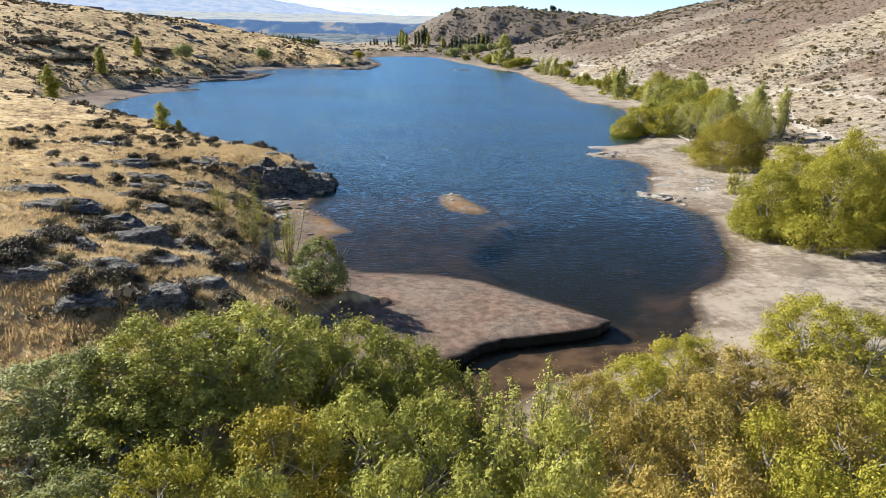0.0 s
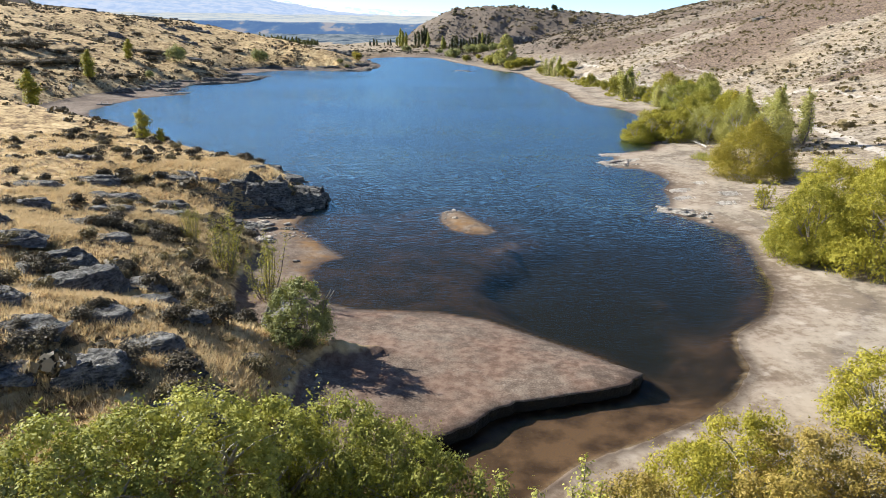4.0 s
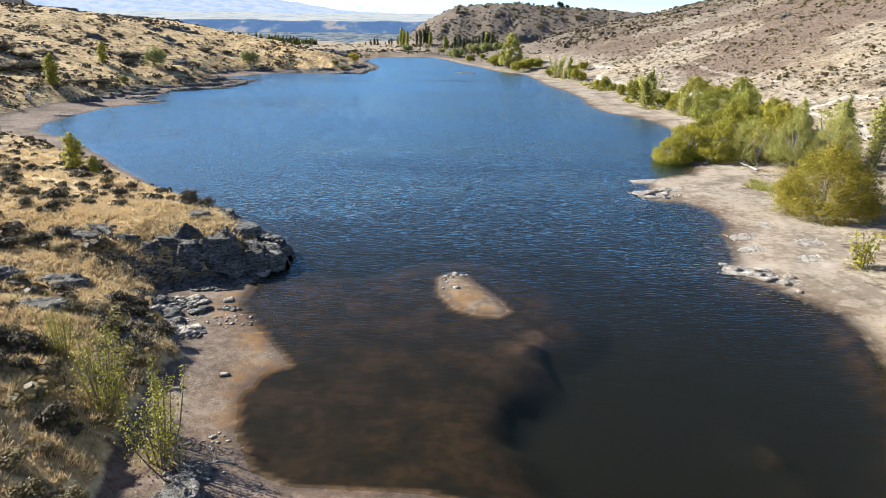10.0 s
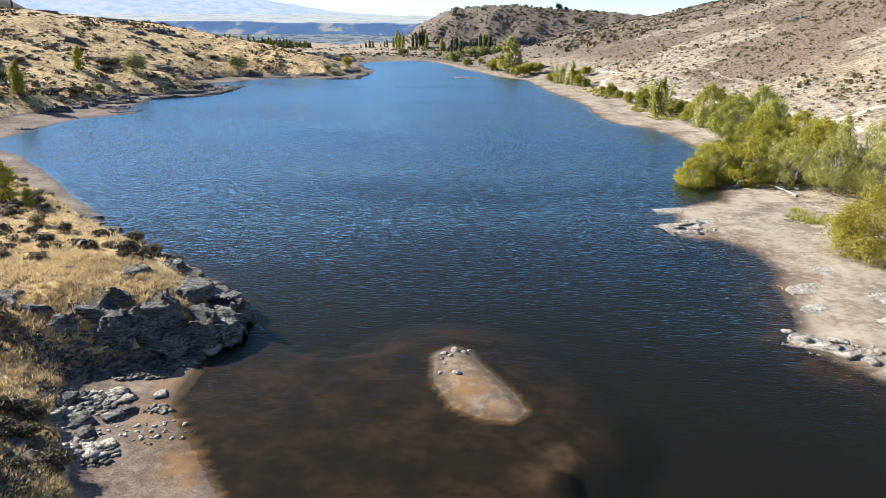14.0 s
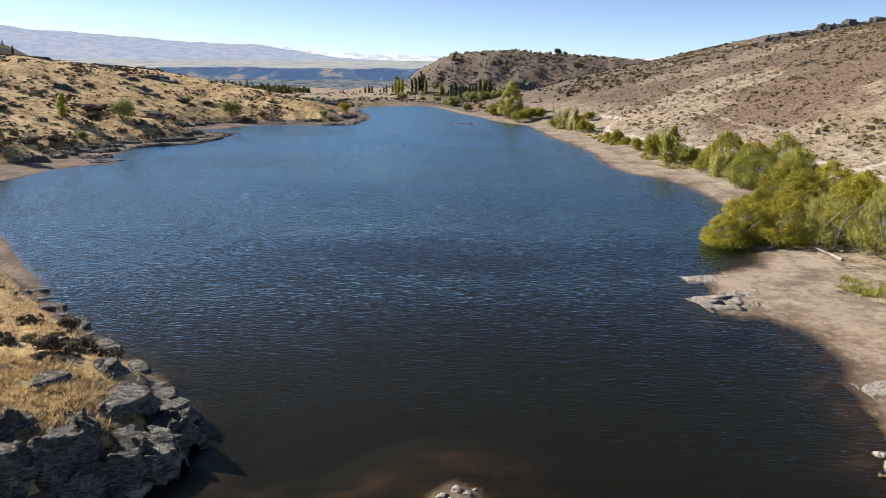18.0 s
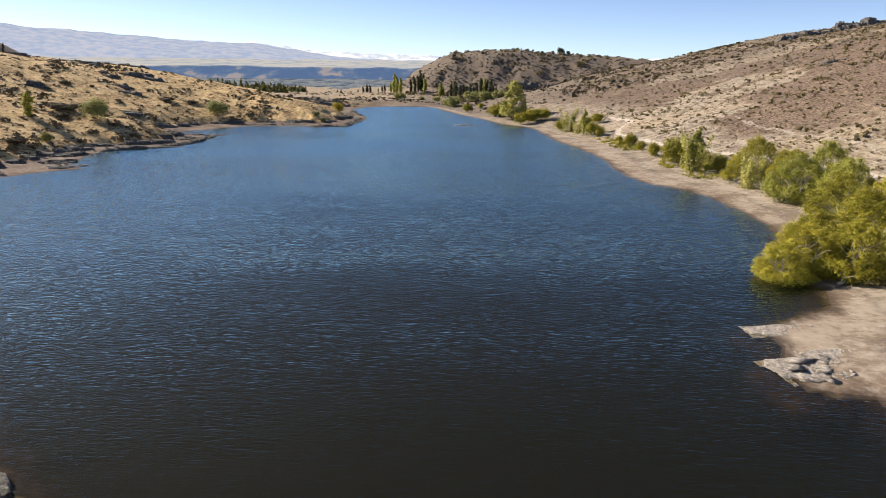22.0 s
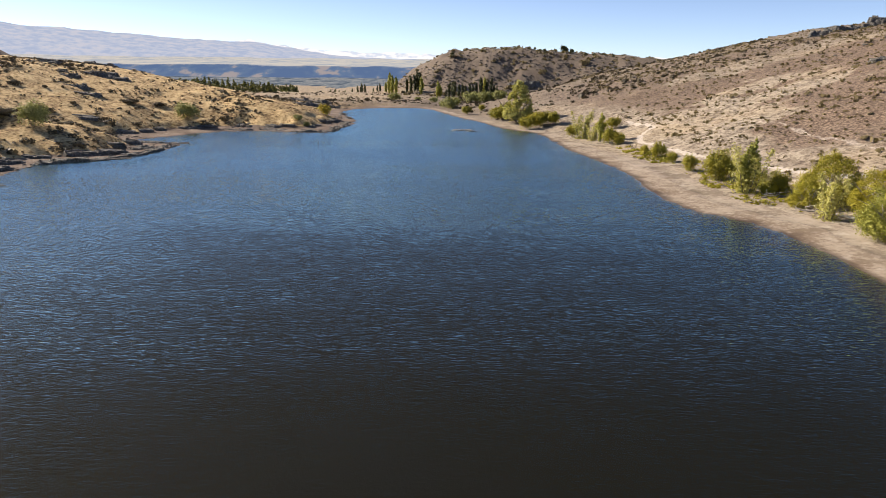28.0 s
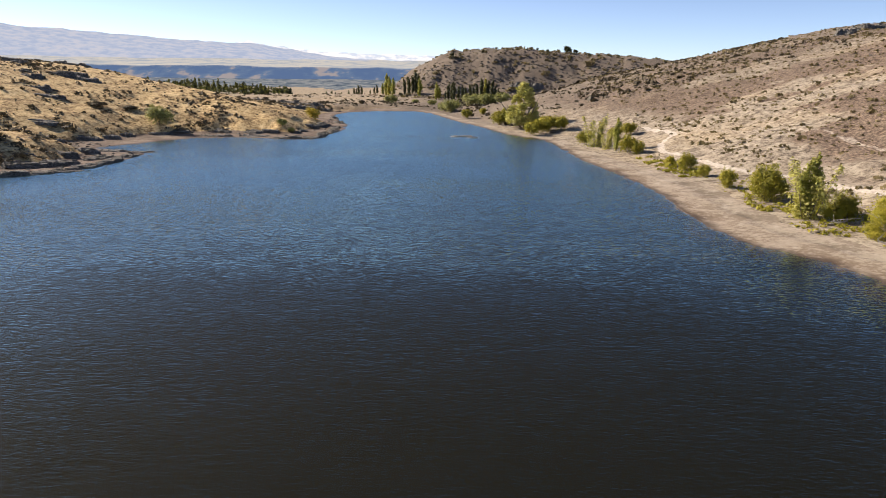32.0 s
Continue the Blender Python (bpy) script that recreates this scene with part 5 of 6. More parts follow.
# pale rock shelves of the eastern shore
for k, (x, y, l, dp, h, yaw) in enumerate(((23.0, 117.6, 6.0, 3.6, 0.55, 0.3), (25.6, 119.6, 4.5, 2.4, 0.4, 0.2), (24.2, 125.2, 6.0, 2.2, 0.35, 0.1), (23.6, 88.0, 4.4, 2.2, 0.6, -0.6), (25.6, 86.2, 3.6, 1.8, 0.5, -0.7), (28.0, 99.0, 5.0, 2.2, 0.3, 0.2), (27.0, 94.5, 4.0, 2.0, 0.35, 0.4), (31.5, 103.5, 3.2, 1.8, 0.25, 0.3), (33.5, 96.5, 4.2, 2.0, 0.25, 0.1), (31.0, 91.5, 3.6, 1.6, 0.25, 0.2))):
    ob = outcrop(np.random.default_rng(750 + k), l * 1.1, dp * 1.2, h * 0.36, yaw, "pale flat schist shelf on the eastern shore", "eastern rock shelves", SCHIST_PALE, 0.08, 7.0)
    ob.location = (x, y, max(ground_at(x, y), 0.0) - 0.12 * h)

# loose boulders and slabs on the shores
BOULDERS = [(-17.9, 84.6, 1.5, 0.9, SCHIST_PALE), (-17.2, 85.4, 0.8, 0.5, SCHIST), (-1.9, 85.2, 0.9, 0.35, SCHIST_PALE), (-1.2, 85.0, 0.6, 0.3, SCHIST_PALE), (-2.5, 84.8, 0.6, 0.3, SCHIST_PALE), (-1.6, 81.9, 0.7, 0.35, SCHIST_PALE),
            (-2.7, 82.1, 0.4, 0.25, SCHIST_PALE), (-2.1, 84.4, 0.4, 0.25, SCHIST_PALE), (-0.9, 85.6, 0.35, 0.25, SCHIST_PALE), (22.6, 88.6, 1.6, 0.5, SCHIST_PALE), (23.6, 87.4, 2.2, 0.5, SCHIST_PALE), (24.6, 86.3, 2.0, 0.5, SCHIST_PALE),
            (25.6, 85.2, 1.3, 0.6, SCHIST_PALE), (24.8, 88.4, 2.0, 0.4, SCHIST_PALE), (26.6, 86.6, 0.9, 0.5, SCHIST_PALE), (22.2, 90.2, 1.2, 0.35, SCHIST_PALE), (25.9, 83.4, 0.8, 0.4, SCHIST_PALE),
            (21.6, 117.4, 2.4, 0.4, SCHIST_PALE), (22.6, 118.6, 2.8, 0.4, SCHIST_PALE), (23.6, 117.0, 2.2, 0.35, SCHIST_PALE), (24.6, 118.8, 2.0, 0.35, SCHIST_PALE), (21.9, 115.4, 1.6, 0.3, SCHIST_PALE), (23.2, 115.2, 1.4, 0.3, SCHIST_PALE),
            (-15.2, 66.6, 0.8, 0.3, SCHIST_PALE), (-20.4, 76.2, 2.4, 0.4, SCHIST), (-22.2, 75.0, 2.6, 0.5, SCHIST), (-21.0, 74.0, 1.6, 0.35, SCHIST), (-23.8, 77.0, 1.8, 0.4, SCHIST), (-25.0, 74.4, 2.0, 0.7, SCHIST),
            (-24.0, 72.2, 1.6, 0.6, SCHIST), (-22.8, 70.4, 1.6, 0.5, SCHIST), (-21.4, 67.0, 1.4, 0.4, SCHIST), (-19.0, 78.6, 1.2, 0.3, SCHIST_PALE), (-19.6, 80.8, 1.0, 0.3, SCHIST), (-8.4, 43.6, 0.7, 0.35, SCHIST_PALE), (-11.6, 53.4, 1.6, 0.7, SCHIST)]
for k, (x, y, s, h, mat) in enumerate(BOULDERS):
    rng = np.random.default_rng(800 + k)
    v, f = plate(rng, s * 0.95, s * 0.66, h * 0.5)
    e = np.array(Euler((rng.normal(0, 0.1), rng.normal(0, 0.1), rng.uniform(0, 6.28))).to_matrix())
    v = v @ e.T
    pale_rock = mat is SCHIST_PALE
    ob = tagged(new("boulder", mesh_of("boulder", v, f, mat)), "pale weathered schist slab on the shore" if pale_rock else "dark broken schist slab on the shore", "rock", "shore slabs")
    ob.location = (x, y, max(ground_at(x, y), -0.1) + h * 0.08)


def rubble(name, spots, count, size, mat, label, seed, low=0.05, thin=1.0):
    """Many small broken stones over ovals (x, y, rx, ry), joined."""
    rng = np.random.default_rng(seed)
    base = [plate(rng, 1.0, 0.7, 0.22) for _ in range(8)]
    sp = np.array(spots, float)
    pick = rng.choice(len(sp), count, p=(sp[:, 2] * sp[:, 3]) / (sp[:, 2] * sp[:, 3]).sum())
    a, r = rng.uniform(0, 6.28, count), np.sqrt(rng.random(count))
    x, y = sp[pick, 0] + sp[pick, 2] * r * np.cos(a), sp[pick, 1] + sp[pick, 3] * r * np.sin(a)
    z = heights(x, y)
    keep = z > low - 0.15
    x, y, z = x[keep], y[keep], z[keep]
    out_p = []
    for i in range(len(x)):
        v, f = base[i % 8]
        s = size * rng.uniform(0.35, 1.0) ** 1.5
        t = rng.uniform(0, 6.28)
        c, q = math.cos(t), math.sin(t)
        out_p.append((np.stack([v[:, 0] * c - v[:, 1] * q, v[:, 0] * q + v[:, 1] * c, v[:, 2] * thin], -1) * s + (x[i], y[i], z[i] + 0.08 * s), f))
    v, f = joined(out_p)
    return tagged(new(name, mesh_of(name, v, f, mat)), label, "stones", kind="stuff")


rubble("cliff_scree", [(-22.4, 81.4, 3.2, 1.5), (-20.0, 83.0, 2.0, 1.1), (-25.5, 80.2, 2.6, 1.2), (-28.5, 80.0, 3.0, 1.2), (-23, 77, 2.4, 1.2), (-21.4, 69.6, 1.6, 1.4), (-19.4, 72.0, 1.0, 0.9), (-20.8, 66, 1.3, 2.6), (-18.3, 76.9, 0.8, 0.5)], 2600, 0.52, SCHIST, "broken grey schist rubble under the cliff", 61)
rubble("shore_slabs", [(-20.6, 72.6, 2.2, 0.9), (-22.2, 70.6, 1.4, 1.2), (-22.6, 75.2, 1.2, 0.7), (-21.4, 78.2, 1.6, 0.6)], 120, 1.15, SCHIST_PALE, "flat pale schist slabs on the mud below the cliff", 67, thin=0.45)
rubble("shore_stones", [(24, 87, 3, 1.6), (23, 117, 2.4, 2.2), (-2, 84.4, 1.2, 1.3), (-20, 75, 5, 2), (-20.5, 76, 3, 1.5), (-22, 73.5, 2, 2), (-10, 44, 2, 5), (-13.5, 57, 1.5, 4)], 380, 0.42, SCHIST_PALE, "small pale stones scattered on the mud", 62)
# low dark ledges along the western shore, crags of the eastern ridge, and a bar in mid lake
LEDGES = [(-80.5, 251, 9, 4, 1.3, 0.5), (-84, 247.5, 9, 4, 1.4, 0.6), (-88.5, 243.5, 8, 4, 1.2, 0.8), (-78, 258, 8, 3.6, 1.1, 1.3), (-77.5, 266, 9, 3.6, 1.1, 1.5), (-78, 275, 9, 3.6, 0.9, 1.5), (-82, 270, 8, 4, 1.2, 1.4),
          (-79, 283.5, 7, 2.6, 0.6, 0.3), (-84, 258, 9, 4, 1.4, 1.2), (-86, 283, 8, 4, 1.0, 0.2), (-47, 326, 8, 4, 1.2, 1.0), (-46.5, 336, 9, 4, 1.2, 1.6), (-45.5, 348, 9, 4, 1.1, 1.6), (-47, 360, 9, 4, 1.1, 1.7), (-54, 323.5, 8, 3, 1.0, 0.1),
          (-64, 326.5, 9, 3, 0.9, 0.0), (-75, 325, 9, 3, 0.9, 0.2), (-89, 218, 8, 3.6, 1.0, 0.7), (-93, 229, 9, 4, 1.2, 1.2), (-97, 238, 9, 4, 1.3, 1.0), (-84, 213, 7, 3, 0.7, 0.5), (-50, 385, 10, 4, 1.2, 1.9), (-57, 412, 10, 4, 1.2, 1.9)]
for k, (x, y, l, dp, h, yaw) in enumerate(LEDGES):
    ob = outcrop(np.random.default_rng(1700 + k), l * 1.2, dp, h, yaw, "dark low schist ledge along the western shore", "western ledges", None, 0.3)
    ob.location = (x, y, max(ground_at(x, y), 0.0) - 0.3 * h)
# the broken rock band where the western hill meets its beach
rng = np.random.default_rng(1720)
qx, qy = rng.uniform(-110, -44, 9000), rng.uniform(206, 370, 9000)
qz, qc = survey(qx, qy)
edge = (qc["mud"] > 0.2) & (qc["mud"] < 0.8) & (qc["east"] < 0.3)
band = []
for x, y in zip(qx[edge], qy[edge]):
    if len(band) < 34 and all((x - a) ** 2 + (y - b) ** 2 > 25 for a, b in band):
        band.append((x, y))
for k, (x, y) in enumerate(band):
    ob = outcrop(np.random.default_rng(1721 + k), rng.uniform(5, 9), rng.uniform(2.5, 4), rng.uniform(0.9, 1.7), rng.uniform(-0.3, 0.5), "dark broken schist band above the western beach", "western ledges", None, 0.3)
    ob.location = (x, y, ground_at(x, y) - 0.2)
CRAGS = [(-135.5, 355, 15, 6, 3.6, 0.1), (-128.5, 353.5, 11, 5, 2.6, 0.0), (-145.5, 346.4, 9, 4, 2.2, 0.1), (-124.5, 326, 9, 4, 1.8, 0.1), (-157, 360.5, 12, 5, 2.6, 0.2), (-140, 343, 9, 4, 2.0, 0.1), (-81, 437, 14, 6, 3.2, 0.2), (-77, 442, 12, 6, 2.8, 0.1), (-71.5, 452.5, 12, 6, 2.8, 0.2), (-114, 303, 8, 4, 1.5, 0.2), (140, 404, 12, 7, 4.5, 0.3), (149, 409, 14, 8, 5.5, 0.3), (160, 413, 14, 8, 5.0, 0.2), (171, 417, 14, 8, 5.5, 0.2), (184, 419, 16, 9, 6.0, 0.1), (198, 420, 16, 9, 6.0, 0.0), (115, 312, 8, 4, 2.6, 0.3), (-148, 306, 10, 5, 2.2, 0.2),
         (-130, 331, 8, 5, 2.2, 0.1), (-150, 384, 14, 6, 2.8, 0.2), (-165, 398, 12, 6, 2.6, 0.2), (-92, 468, 18, 8, 4.0, 0.3), (-78, 462, 14, 7, 3.2, 0.2), (-108, 474, 14, 7, 3.4, 0.1), (-182, 352, 12, 6, 2.6, 0.2), (-118, 268, 9, 4, 1.6, 0.3), (-5, 650, 24, 12, 7, 0.4), (40, 655, 26, 12, 7, 0.2), (70, 640, 22, 10, 5, 0.2)]
for k, (x, y, l, dp, h, yaw) in enumerate(CRAGS):
    ob = outcrop(np.random.default_rng(1750 + k), l * 1.15, dp, h * 0.85, yaw, "dark broken schist crag standing on the hill", "hill crags", None, 0.8)
    ob.location = (x, y, ground_at(x, y) - 0.35 * h)
bar_rock = outcrop(np.random.default_rng(1790), 8.0, 1.8, 0.4, 0.1, "pale low rock bar awash in the lake", "", SCHIST_PALE, 0.12)
bar_rock.location = (-4.0, 338.0, -0.06)
bar_rock = outcrop(np.random.default_rng(1791), 4.0, 1.2, 0.35, 0.3, "pale low rock bar awash in the lake", "", SCHIST_PALE, 0.12)
bar_rock.location = (-1.2, 334.5, -0.06)

rubble("western_shore_rocks", [(-84, 249, 6, 4), (-80, 262, 4, 10), (-82, 275, 5, 8), (-90, 240, 3, 10), (-92, 262, 6, 12), (-80, 288, 5, 2.5), (-46, 333, 3, 10), (-52, 327, 6, 3), (-48, 352, 4, 12), (-90, 215, 5, 5), (-96, 228, 5, 10), (-53, 395, 5, 20), (-74, 328, 12, 3), (-66, 300, 1, 1), (-100, 296, 10, 4)],
       700, 1.1, SCHIST, "dark schist ledges along the western shore", 63)
rubble("hill_tors", [(-150, 382, 12, 5), (-130, 331, 6, 4), (-149, 306, 8, 4), (-168, 420, 16, 8), (-95, 470, 22, 10), (-75, 455, 14, 8), (-190, 360, 20, 10), (-140, 250, 16, 6), (-125, 235, 10, 5), (-118, 262, 14, 5), (-175, 300, 20, 10)],
       420, 1.8, SCHIST, "dark rock tors on the western hill", 64)
rubble("eastern_tors", [(146, 407, 14, 7), (158, 412, 14, 8), (172, 416, 14, 8), (185, 405, 12, 12), (115, 312, 5, 3), (196, 420, 16, 8), (90, 480, 20, 12), (70, 520, 30, 16), (135, 352, 10, 4), (120, 345, 8, 4)],
       420, 2.2, SCHIST, "dark rock crags on the eastern hill", 65)
rubble("far_hill_rocks", [(40, 660, 80, 40), (-20, 640, 20, 40), (100, 640, 60, 40), (0, 690, 40, 30), (-35, 690, 25, 30), (70, 690, 60, 30)], 1900, 2.6, SCHIST, "dark rocks over the hill past the lake", 66)

# ---------------------------------------------------------------- scrub and tussock
def scatter(count, box, rng, accept):
    """Points of the plan inside a box that a rule accepts."""
    x, y = rng.uniform(box[0], box[1], count), rng.uniform(box[2], box[3], count)
    z, c = survey(x, y)
    keep = accept(x, y, z, c, rng.random(count))
    return x[keep], y[keep], z[keep]


def dry_land(x, y, z, c):
    return (c["mud"] < 0.3) & (z > 0.5)


# dark thorn bushes of the near western hill, each its own plant
rng = np.random.default_rng(900)
dark_kinds = [bush(np.random.default_rng(901 + k), 1.0, 1.15, SCRUB_DARK, 1700, 0.095, "low dark thorn bush in dry grass", "thorn_bush", "shrub", "thorn bushes") for k in range(3)]
olive_kinds = [bush(np.random.default_rng(911 + k), 0.9, 1.0, SCRUB_OLIVE, 1500, 0.09, "olive-brown dry shrub in grass", "dry_shrub", "shrub", "dry shrubs") for k in range(2)]


def clumped(x, y, scale, seed, a, b):
    return step(a, b, fbm(x / scale, y / scale, seed, 3))


def near_rule(x, y, z, c, u):
    return dry_land(x, y, z, c) & (u < 0.08 + 0.8 * clumped(x, y, 5, 41, 0.48, 0.66))


close_by, rest = scatter(1200, (-30, -9, 33, 66), rng, near_rule), scatter(1500, (-58, -9, 60, 124), rng, near_rule)
sx, sy, sz = (np.r_[a[:150], b[:140]] for a, b in zip(close_by, rest))
for k in range(len(sx)):
    src = dark_kinds[k % 3] if k % 5 < 3 else olive_kinds[k % 2]
    s = rng.uniform(0.5, 1.15)
    first = (src is dark_kinds[k % 3] and k < 3) or (src is olive_kinds[k % 2] and k in (3, 4))
    m = pose(sx[k], sy[k], sz[k] - 0.06, 0, 0, rng.uniform(0, 360))
    if first:
        src.matrix_basis = m
    else:
        ob = copy_thing(src, m)
        ob.scale = (s, s, s * rng.uniform(0.75, 1.1))


def blades(x, y, z, rng, per, height, spread, width):
    """Tufts of thin standing blades."""
    n = len(x) * per
    a = rng.uniform(0, 6.28, n)
    o = rng.uniform(0, 1, n)
    bx, by = np.repeat(x, per), np.repeat(y, per)
    h = np.repeat(height * rng.uniform(0.6, 1.3, len(x)), per) * rng.uniform(0.6, 1.0, n)
    dx, dy = np.cos(a), np.sin(a)
    root = np.stack([bx + dx * spread * 0.3 * o, by + dy * spread * 0.3 * o, np.repeat(z, per) - 0.05], -1)
    tip = root + np.stack([dx * spread * (0.4 + o), dy * spread * (0.4 + o), h], -1)
    side = np.stack([-dy, dx, 0 * dx], -1) * width
    v = np.stack([root - side, root + side, tip], 1).reshape(-1, 3)
    return v, np.arange(3 * n).reshape(-1, 3)


x, y, z = scatter(42000, (-60, -8, 28, 126), rng, lambda x, y, z, c, u: dry_land(x, y, z, c) & (u < 0.25 + 0.75 * clumped(x, y, 3, 51, 0.4, 0.6)))
x2, y2, z2 = scatter(64000, (-40, -8, 28, 92), rng, lambda x, y, z, c, u: dry_land(x, y, z, c) & (u < 0.3 + 0.7 * clumped(x, y, 2, 52, 0.4, 0.6)))
x, y, z = np.r_[x, x2], np.r_[y, y2], np.r_[z, z2]
v, f = blades(x, y, z, rng, 9, 0.40, 0.26, 0.028)
tagged(new("tussock_grass", mesh_of("tussock_grass", v, f, STRAW)), "golden dry tussock grass on the western hill", "grass", kind="stuff")


rng = np.random.default_rng(930)
x, y, z = scatter(2600, (32, 41, 112, 128), rng, lambda x, y, z, c, u: u < 0.9 * clumped(x, y, 1.6, 67, 0.35, 0.6) * (1 - ((x - 36.8) / 2.4) ** 2 - ((y - 120.0) / 5.0) ** 2))
v, f = blades(x, y, z, rng, 9, 0.7, 0.4, 0.03)
tagged(new("reed_grass", mesh_of("reed_grass", v, f, LEAF_PALE)), "tall pale green grass beside the shore grove", "grass", kind="stuff")


def scrub_field(name, count, box, accept, size, leaf, label, seed, per=12, leafy=0.42):
    """Far low scrub: small ragged clumps, joined."""
    g = np.random.default_rng(seed)
    x, y, z = scatter(count, box, g, accept)
    n = len(x)
    s = size * np.exp(g.normal(-0.15, 0.42, n))
    way = unit(g.normal(0, 1, (n, per, 3)) + (0, 0, 0.4))
    p = np.stack([x, y, z], -1)[:, None] + way * s[:, None, None] * (0.95, 0.95, 0.36) * g.uniform(0.5, 1.0, (n, per, 1)) + np.array([0, 0, 0.16]) * s[:, None, None]
    big = np.repeat(s, per)[:, None]
    nor = way.reshape(-1, 3)
    pts = p.reshape(-1, 3)
    a = unit(np.cross(nor + g.normal(0, 0.4, nor.shape), g.normal(0, 1, nor.shape)))
    b = np.cross(unit(nor), a)
    h = big * leafy * g.uniform(0.6, 1.3, (len(big), 1))
    v = np.stack([pts - a * h, pts - b * h, pts + a * h, pts + b * h], 1).reshape(-1, 3)
    return tagged(new(name, mesh_of(name, v, np.arange(len(v)).reshape(-1, 4), leaf)), label, "scrub", kind="stuff")


scrub_field("western_scrub", 44000, (-330, -60, 120, 520), lambda x, y, z, c, u: dry_land(x, y, z, c) & (c["east"] < 0.3) & (u < 0.10 + 0.8 * clumped(x, y, 16, 61, 0.50, 0.68)), 0.62, SCRUB_DARK, "dark low scrub over the western hill", 71, 10, 0.40)
scrub_field("western_mats", 2600, (-210, -72, 125, 340), lambda x, y, z, c, u: dry_land(x, y, z, c) & (c["east"] < 0.3) & (u < 0.03 + 0.5 * clumped(x, y, 22, 64, 0.52, 0.66)), 1.5, SCRUB_DARK, "wide dark scrub mats on the western hill", 78, 60, 0.15)
scrub_field("eastern_scrub", 60000, (50, 330, 120, 560), lambda x, y, z, c, u: dry_land(x, y, z, c) & (c["east"] > 0.7) & (u < 0.24 + 0.45 * clumped(x, y, 30, 62, 0.45, 0.70)), 0.58, SCRUB_OLIVE, "brown low scrub over the eastern hill", 72, 9, 0.40)
scrub_field("head_scrub", 6000, (-10, 130, 380, 620), lambda x, y, z, c, u: (c["crag"] > 0.3) & (c["mud"] < 0.3) & (z > 0.6) & (u < 0.15 + 0.6 * clumped(x, y, 12, 63, 0.42, 0.62)), 0.9, SCRUB_DARK, "dark brush on the slope at the head of the lake", 77, 9)
scrub_field("plain_scrub", 2600, (-150, 30, 470, 640), lambda x, y, z, c, u: (c["mud"] < 0.3) & (z > 0.4) & (z < 4) & (u < 0.1 + 0.7 * clumped(x, y, 18, 66, 0.45, 0.62)), 0.8, SCRUB_DARK, "low dark scrub on the flat past the lake", 79, 10)
scrub_field("far_hill_scrub", 1800, (-60, 230, 590, 800), lambda x, y, z, c, u: (c["crag"] > 0.3) & (u < 0.7), 1.6, SCRUB_OLIVE, "dark scrub over the hill past the lake", 73, 10)
scrub_field("shore_scrub", 2600, (36, 66, 200, 285), lambda x, y, z, c, u: dry_land(x, y, z, c) & (u < 0.15 + 0.85 * clumped(x, y, 7, 65, 0.42, 0.6)) & (along(TRACK, x, y) > 3) & (x < np.interp(y, [200, 215, 240, 270, 285], [62, 56, 49, 43, 40])), 0.7, LEAF_OLIVE, "low olive brush along the terrace", 74, 24, 0.22)
scrub_field("bank_scrub", 700, (-24, -11, 50, 90), lambda x, y, z, c, u: dry_land(x, y, z, c) & (u < 0.45), 0.5, SCRUB_OLIVE, "brown brush and dead grass on the bank", 76, 60, 0.2)
scrub_field("near_scrub", 2900, (-60, -9, 30, 124), lambda x, y, z, c, u: dry_land(x, y, z, c) & (u < 0.07 + 0.75 * clumped(x, y, 5, 41, 0.49, 0.66)), 0.55, SCRUB_DARK, "low dark scrub between the tussocks", 75, 60, 0.2)


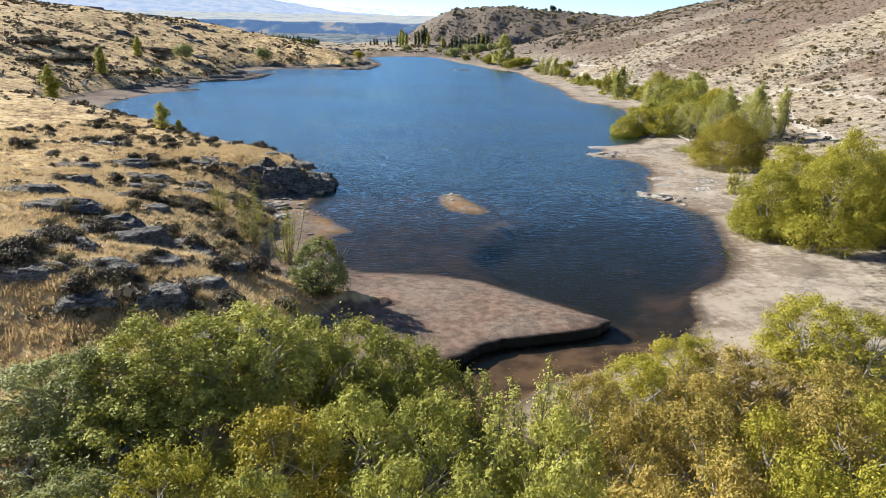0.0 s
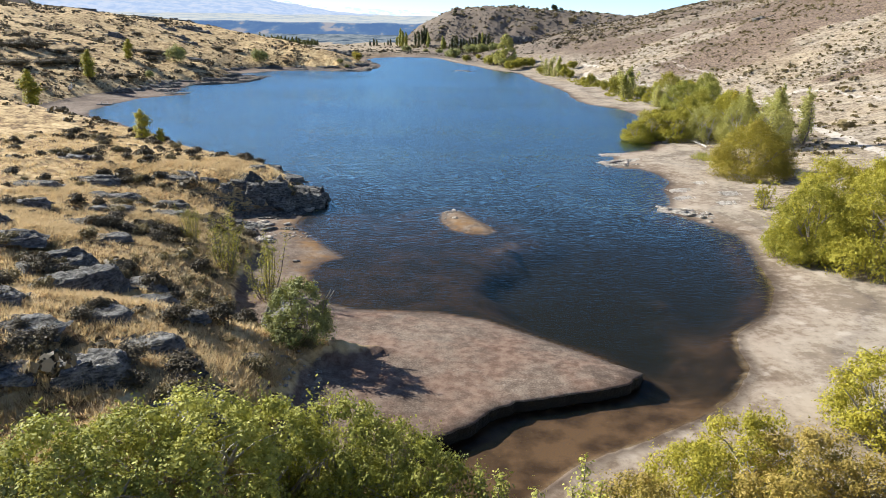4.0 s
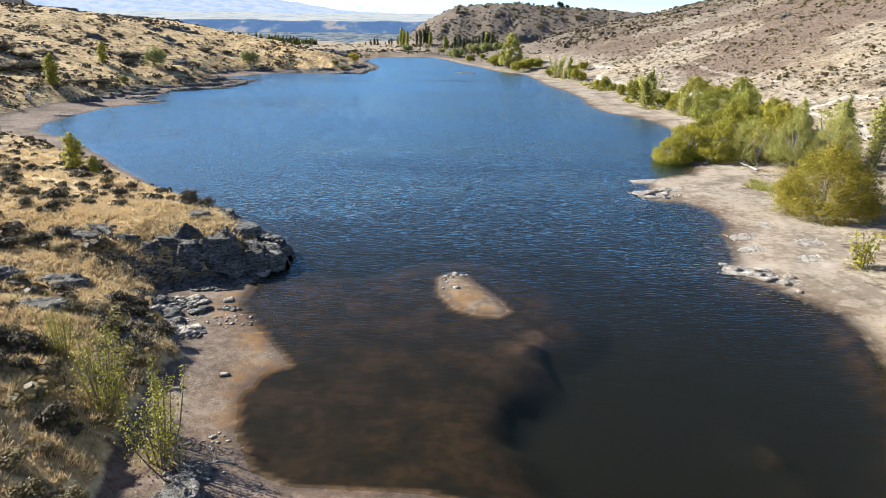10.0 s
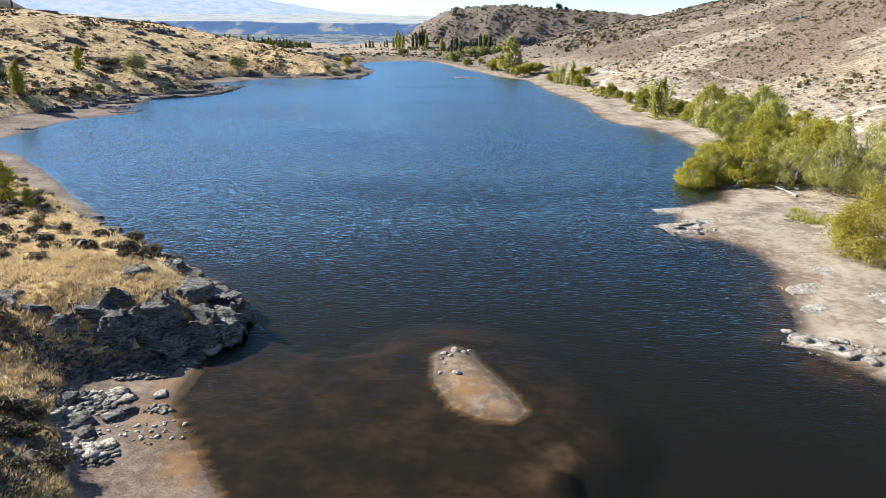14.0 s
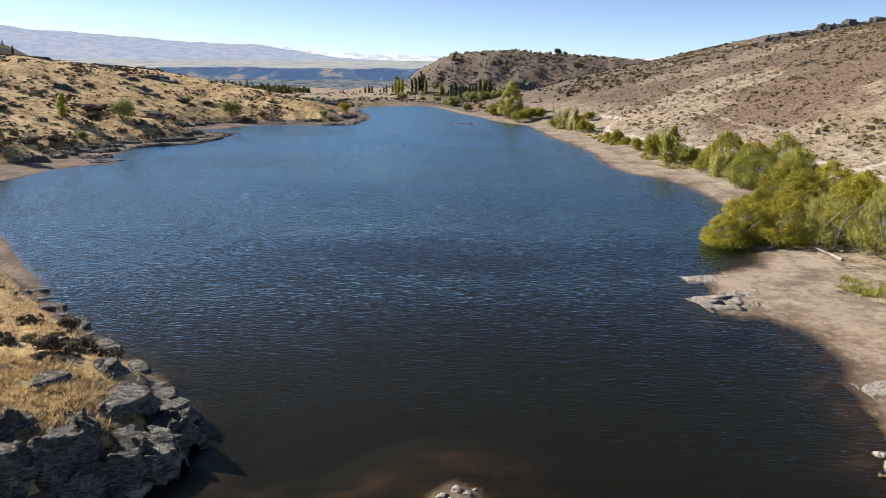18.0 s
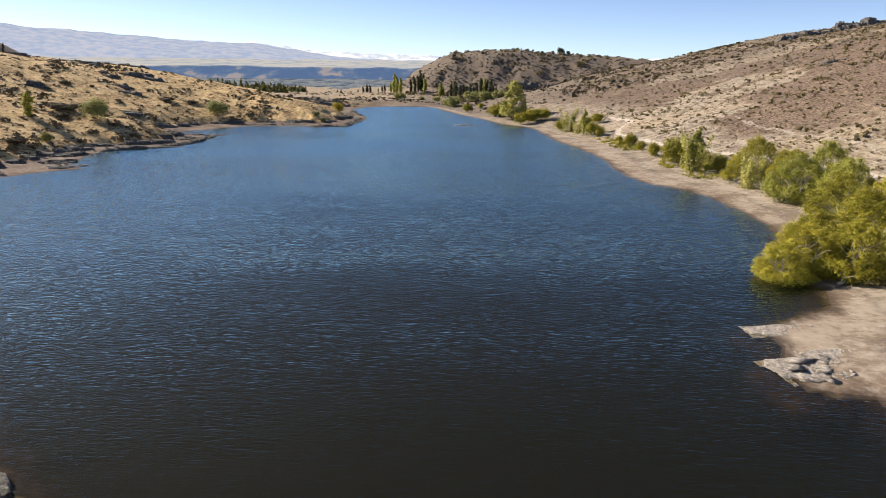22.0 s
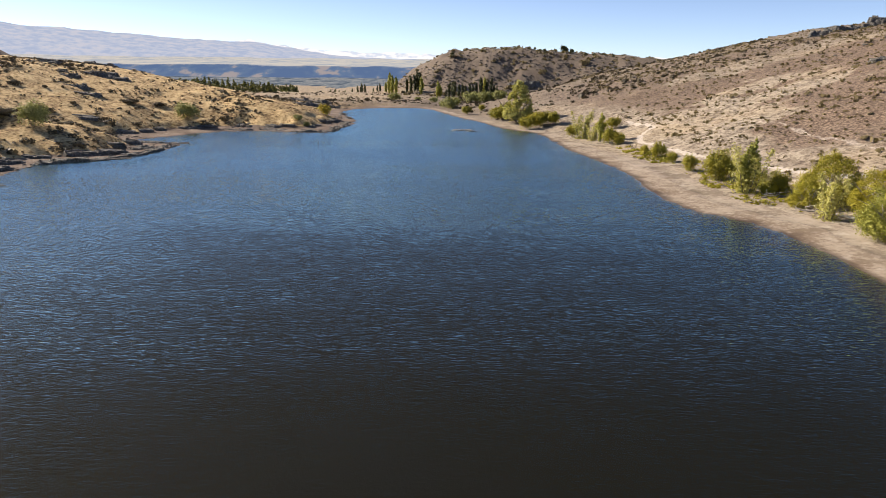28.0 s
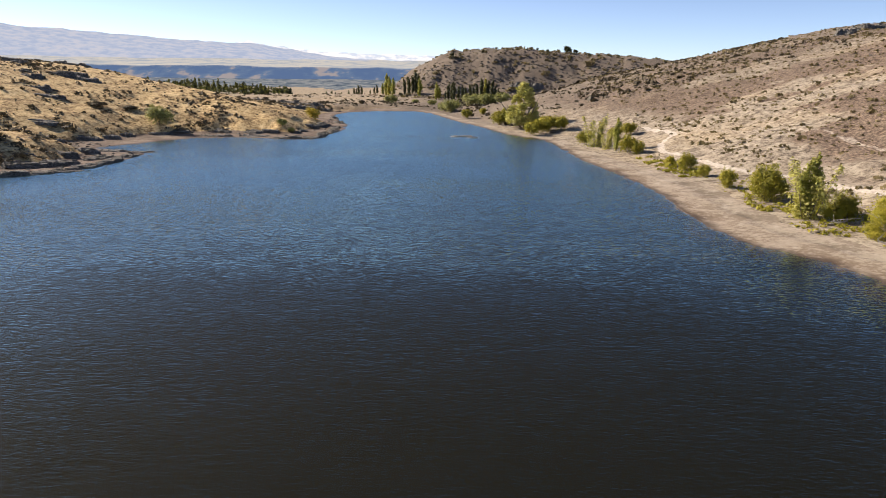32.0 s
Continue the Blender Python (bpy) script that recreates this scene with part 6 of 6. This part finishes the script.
# ---------------------------------------------------------------- driftwood, dead brush and the pylon
def log_thing(x, y, length, girth, turn, seed, lift=0.0):
    g = np.random.default_rng(seed)
    ob = tagged(new("driftwood_log"), "bleached grey driftwood log on the shore", "log", "driftwood")
    pts = [(-length / 2, 0, girth), (-length / 6, g.normal(0, 0.15), girth * 1.1), (length / 6, g.normal(0, 0.15), girth * 1.2), (length / 2, g.normal(0, 0.2), girth + lift)]
    trunk = part("trunk", smooth(mesh_of("trunk", *tube(pts, [girth, girth * 0.9, girth * 0.7, girth * 0.3], 7), BARK_DEAD)), ob)
    for k in range(4):
        u = g.uniform(-0.3, 0.45) * length
        part("branch", smooth(mesh_of("branch", *tube([(u, 0, girth), (u + g.normal(0, 0.4), g.normal(0, 0.5), girth + g.uniform(0.3, 0.8)), (u + g.normal(0, 0.8), g.normal(0, 0.9), girth + g.uniform(0.5, 1.3))], [girth * 0.4, girth * 0.25, girth * 0.08], 5), BARK_DEAD)), trunk)
    ob.matrix_basis = pose(x, y, max(ground_at(x, y), 0) - 0.05, 0, 0, turn)
    return ob


for k, (x, y, l, gth, turn, lift) in enumerate(((-103.8, 192.9, 4.5, 0.28, 110, 1.6), (-88.5, 181.0, 5.0, 0.2, 20, 0.3), (-83.0, 209.0, 5.5, 0.22, 15, 0.2), (48.0, 206.0, 4.5, 0.2, 60, 0.3), (50.0, 197.0, 5.0, 0.22, 120, 0.5), (46.5, 213.0, 4.0, 0.18, 30, 0.2),
                                                (47.0, 201.0, 3.6, 0.18, 160, 0.4), (36.0, 139.0, 4.0, 0.2, 40, 0.6), (40.0, 134.0, 4.5, 0.18, 100, 0.3), (38.5, 61.5, 3.0, 0.16, 30, 0.3), (-13.6, 56.8, 2.6, 0.08, 160, 0.3), (-12.8, 57.6, 2.2, 0.06, 190, 0.2))):
    log_thing(x, y, l, gth, turn, 1200 + k, lift)

STEEL = Nodes("galvanised_steel")
STEEL = STEEL.surface(STEEL.plain(STEEL.mix(STEEL.noise(2.0), (0.32, 0.34, 0.36), (0.45, 0.47, 0.48)), 0.5, spec=0.5))
pylon = tagged(new("power_pylon"), "small grey lattice power pylon on the skyline", "pylon")
for a, b in ((-1, -1), (1, -1), (1, 1), (-1, 1)):
    part("leg", mesh_of("leg", *tube([(a * 2.2, b * 2.2, -1), (a * 0.9, b * 0.9, 14), (a * 0.35, b * 0.35, 24)], [0.22, 0.18, 0.12], 4), STEEL), pylon)
for z, w in ((17, 4.5), (20, 5.5), (23, 4.0)):
    part("crossarm", mesh_of("crossarm", *tube([(-w, 0, z), (0, 0, z + 0.4), (w, 0, z)], [0.1, 0.25, 0.1], 4), STEEL), pylon)
pylon.location = (196, 905, ground_at(196, 905))
pylon.scale = (0.55, 0.55, 0.55)
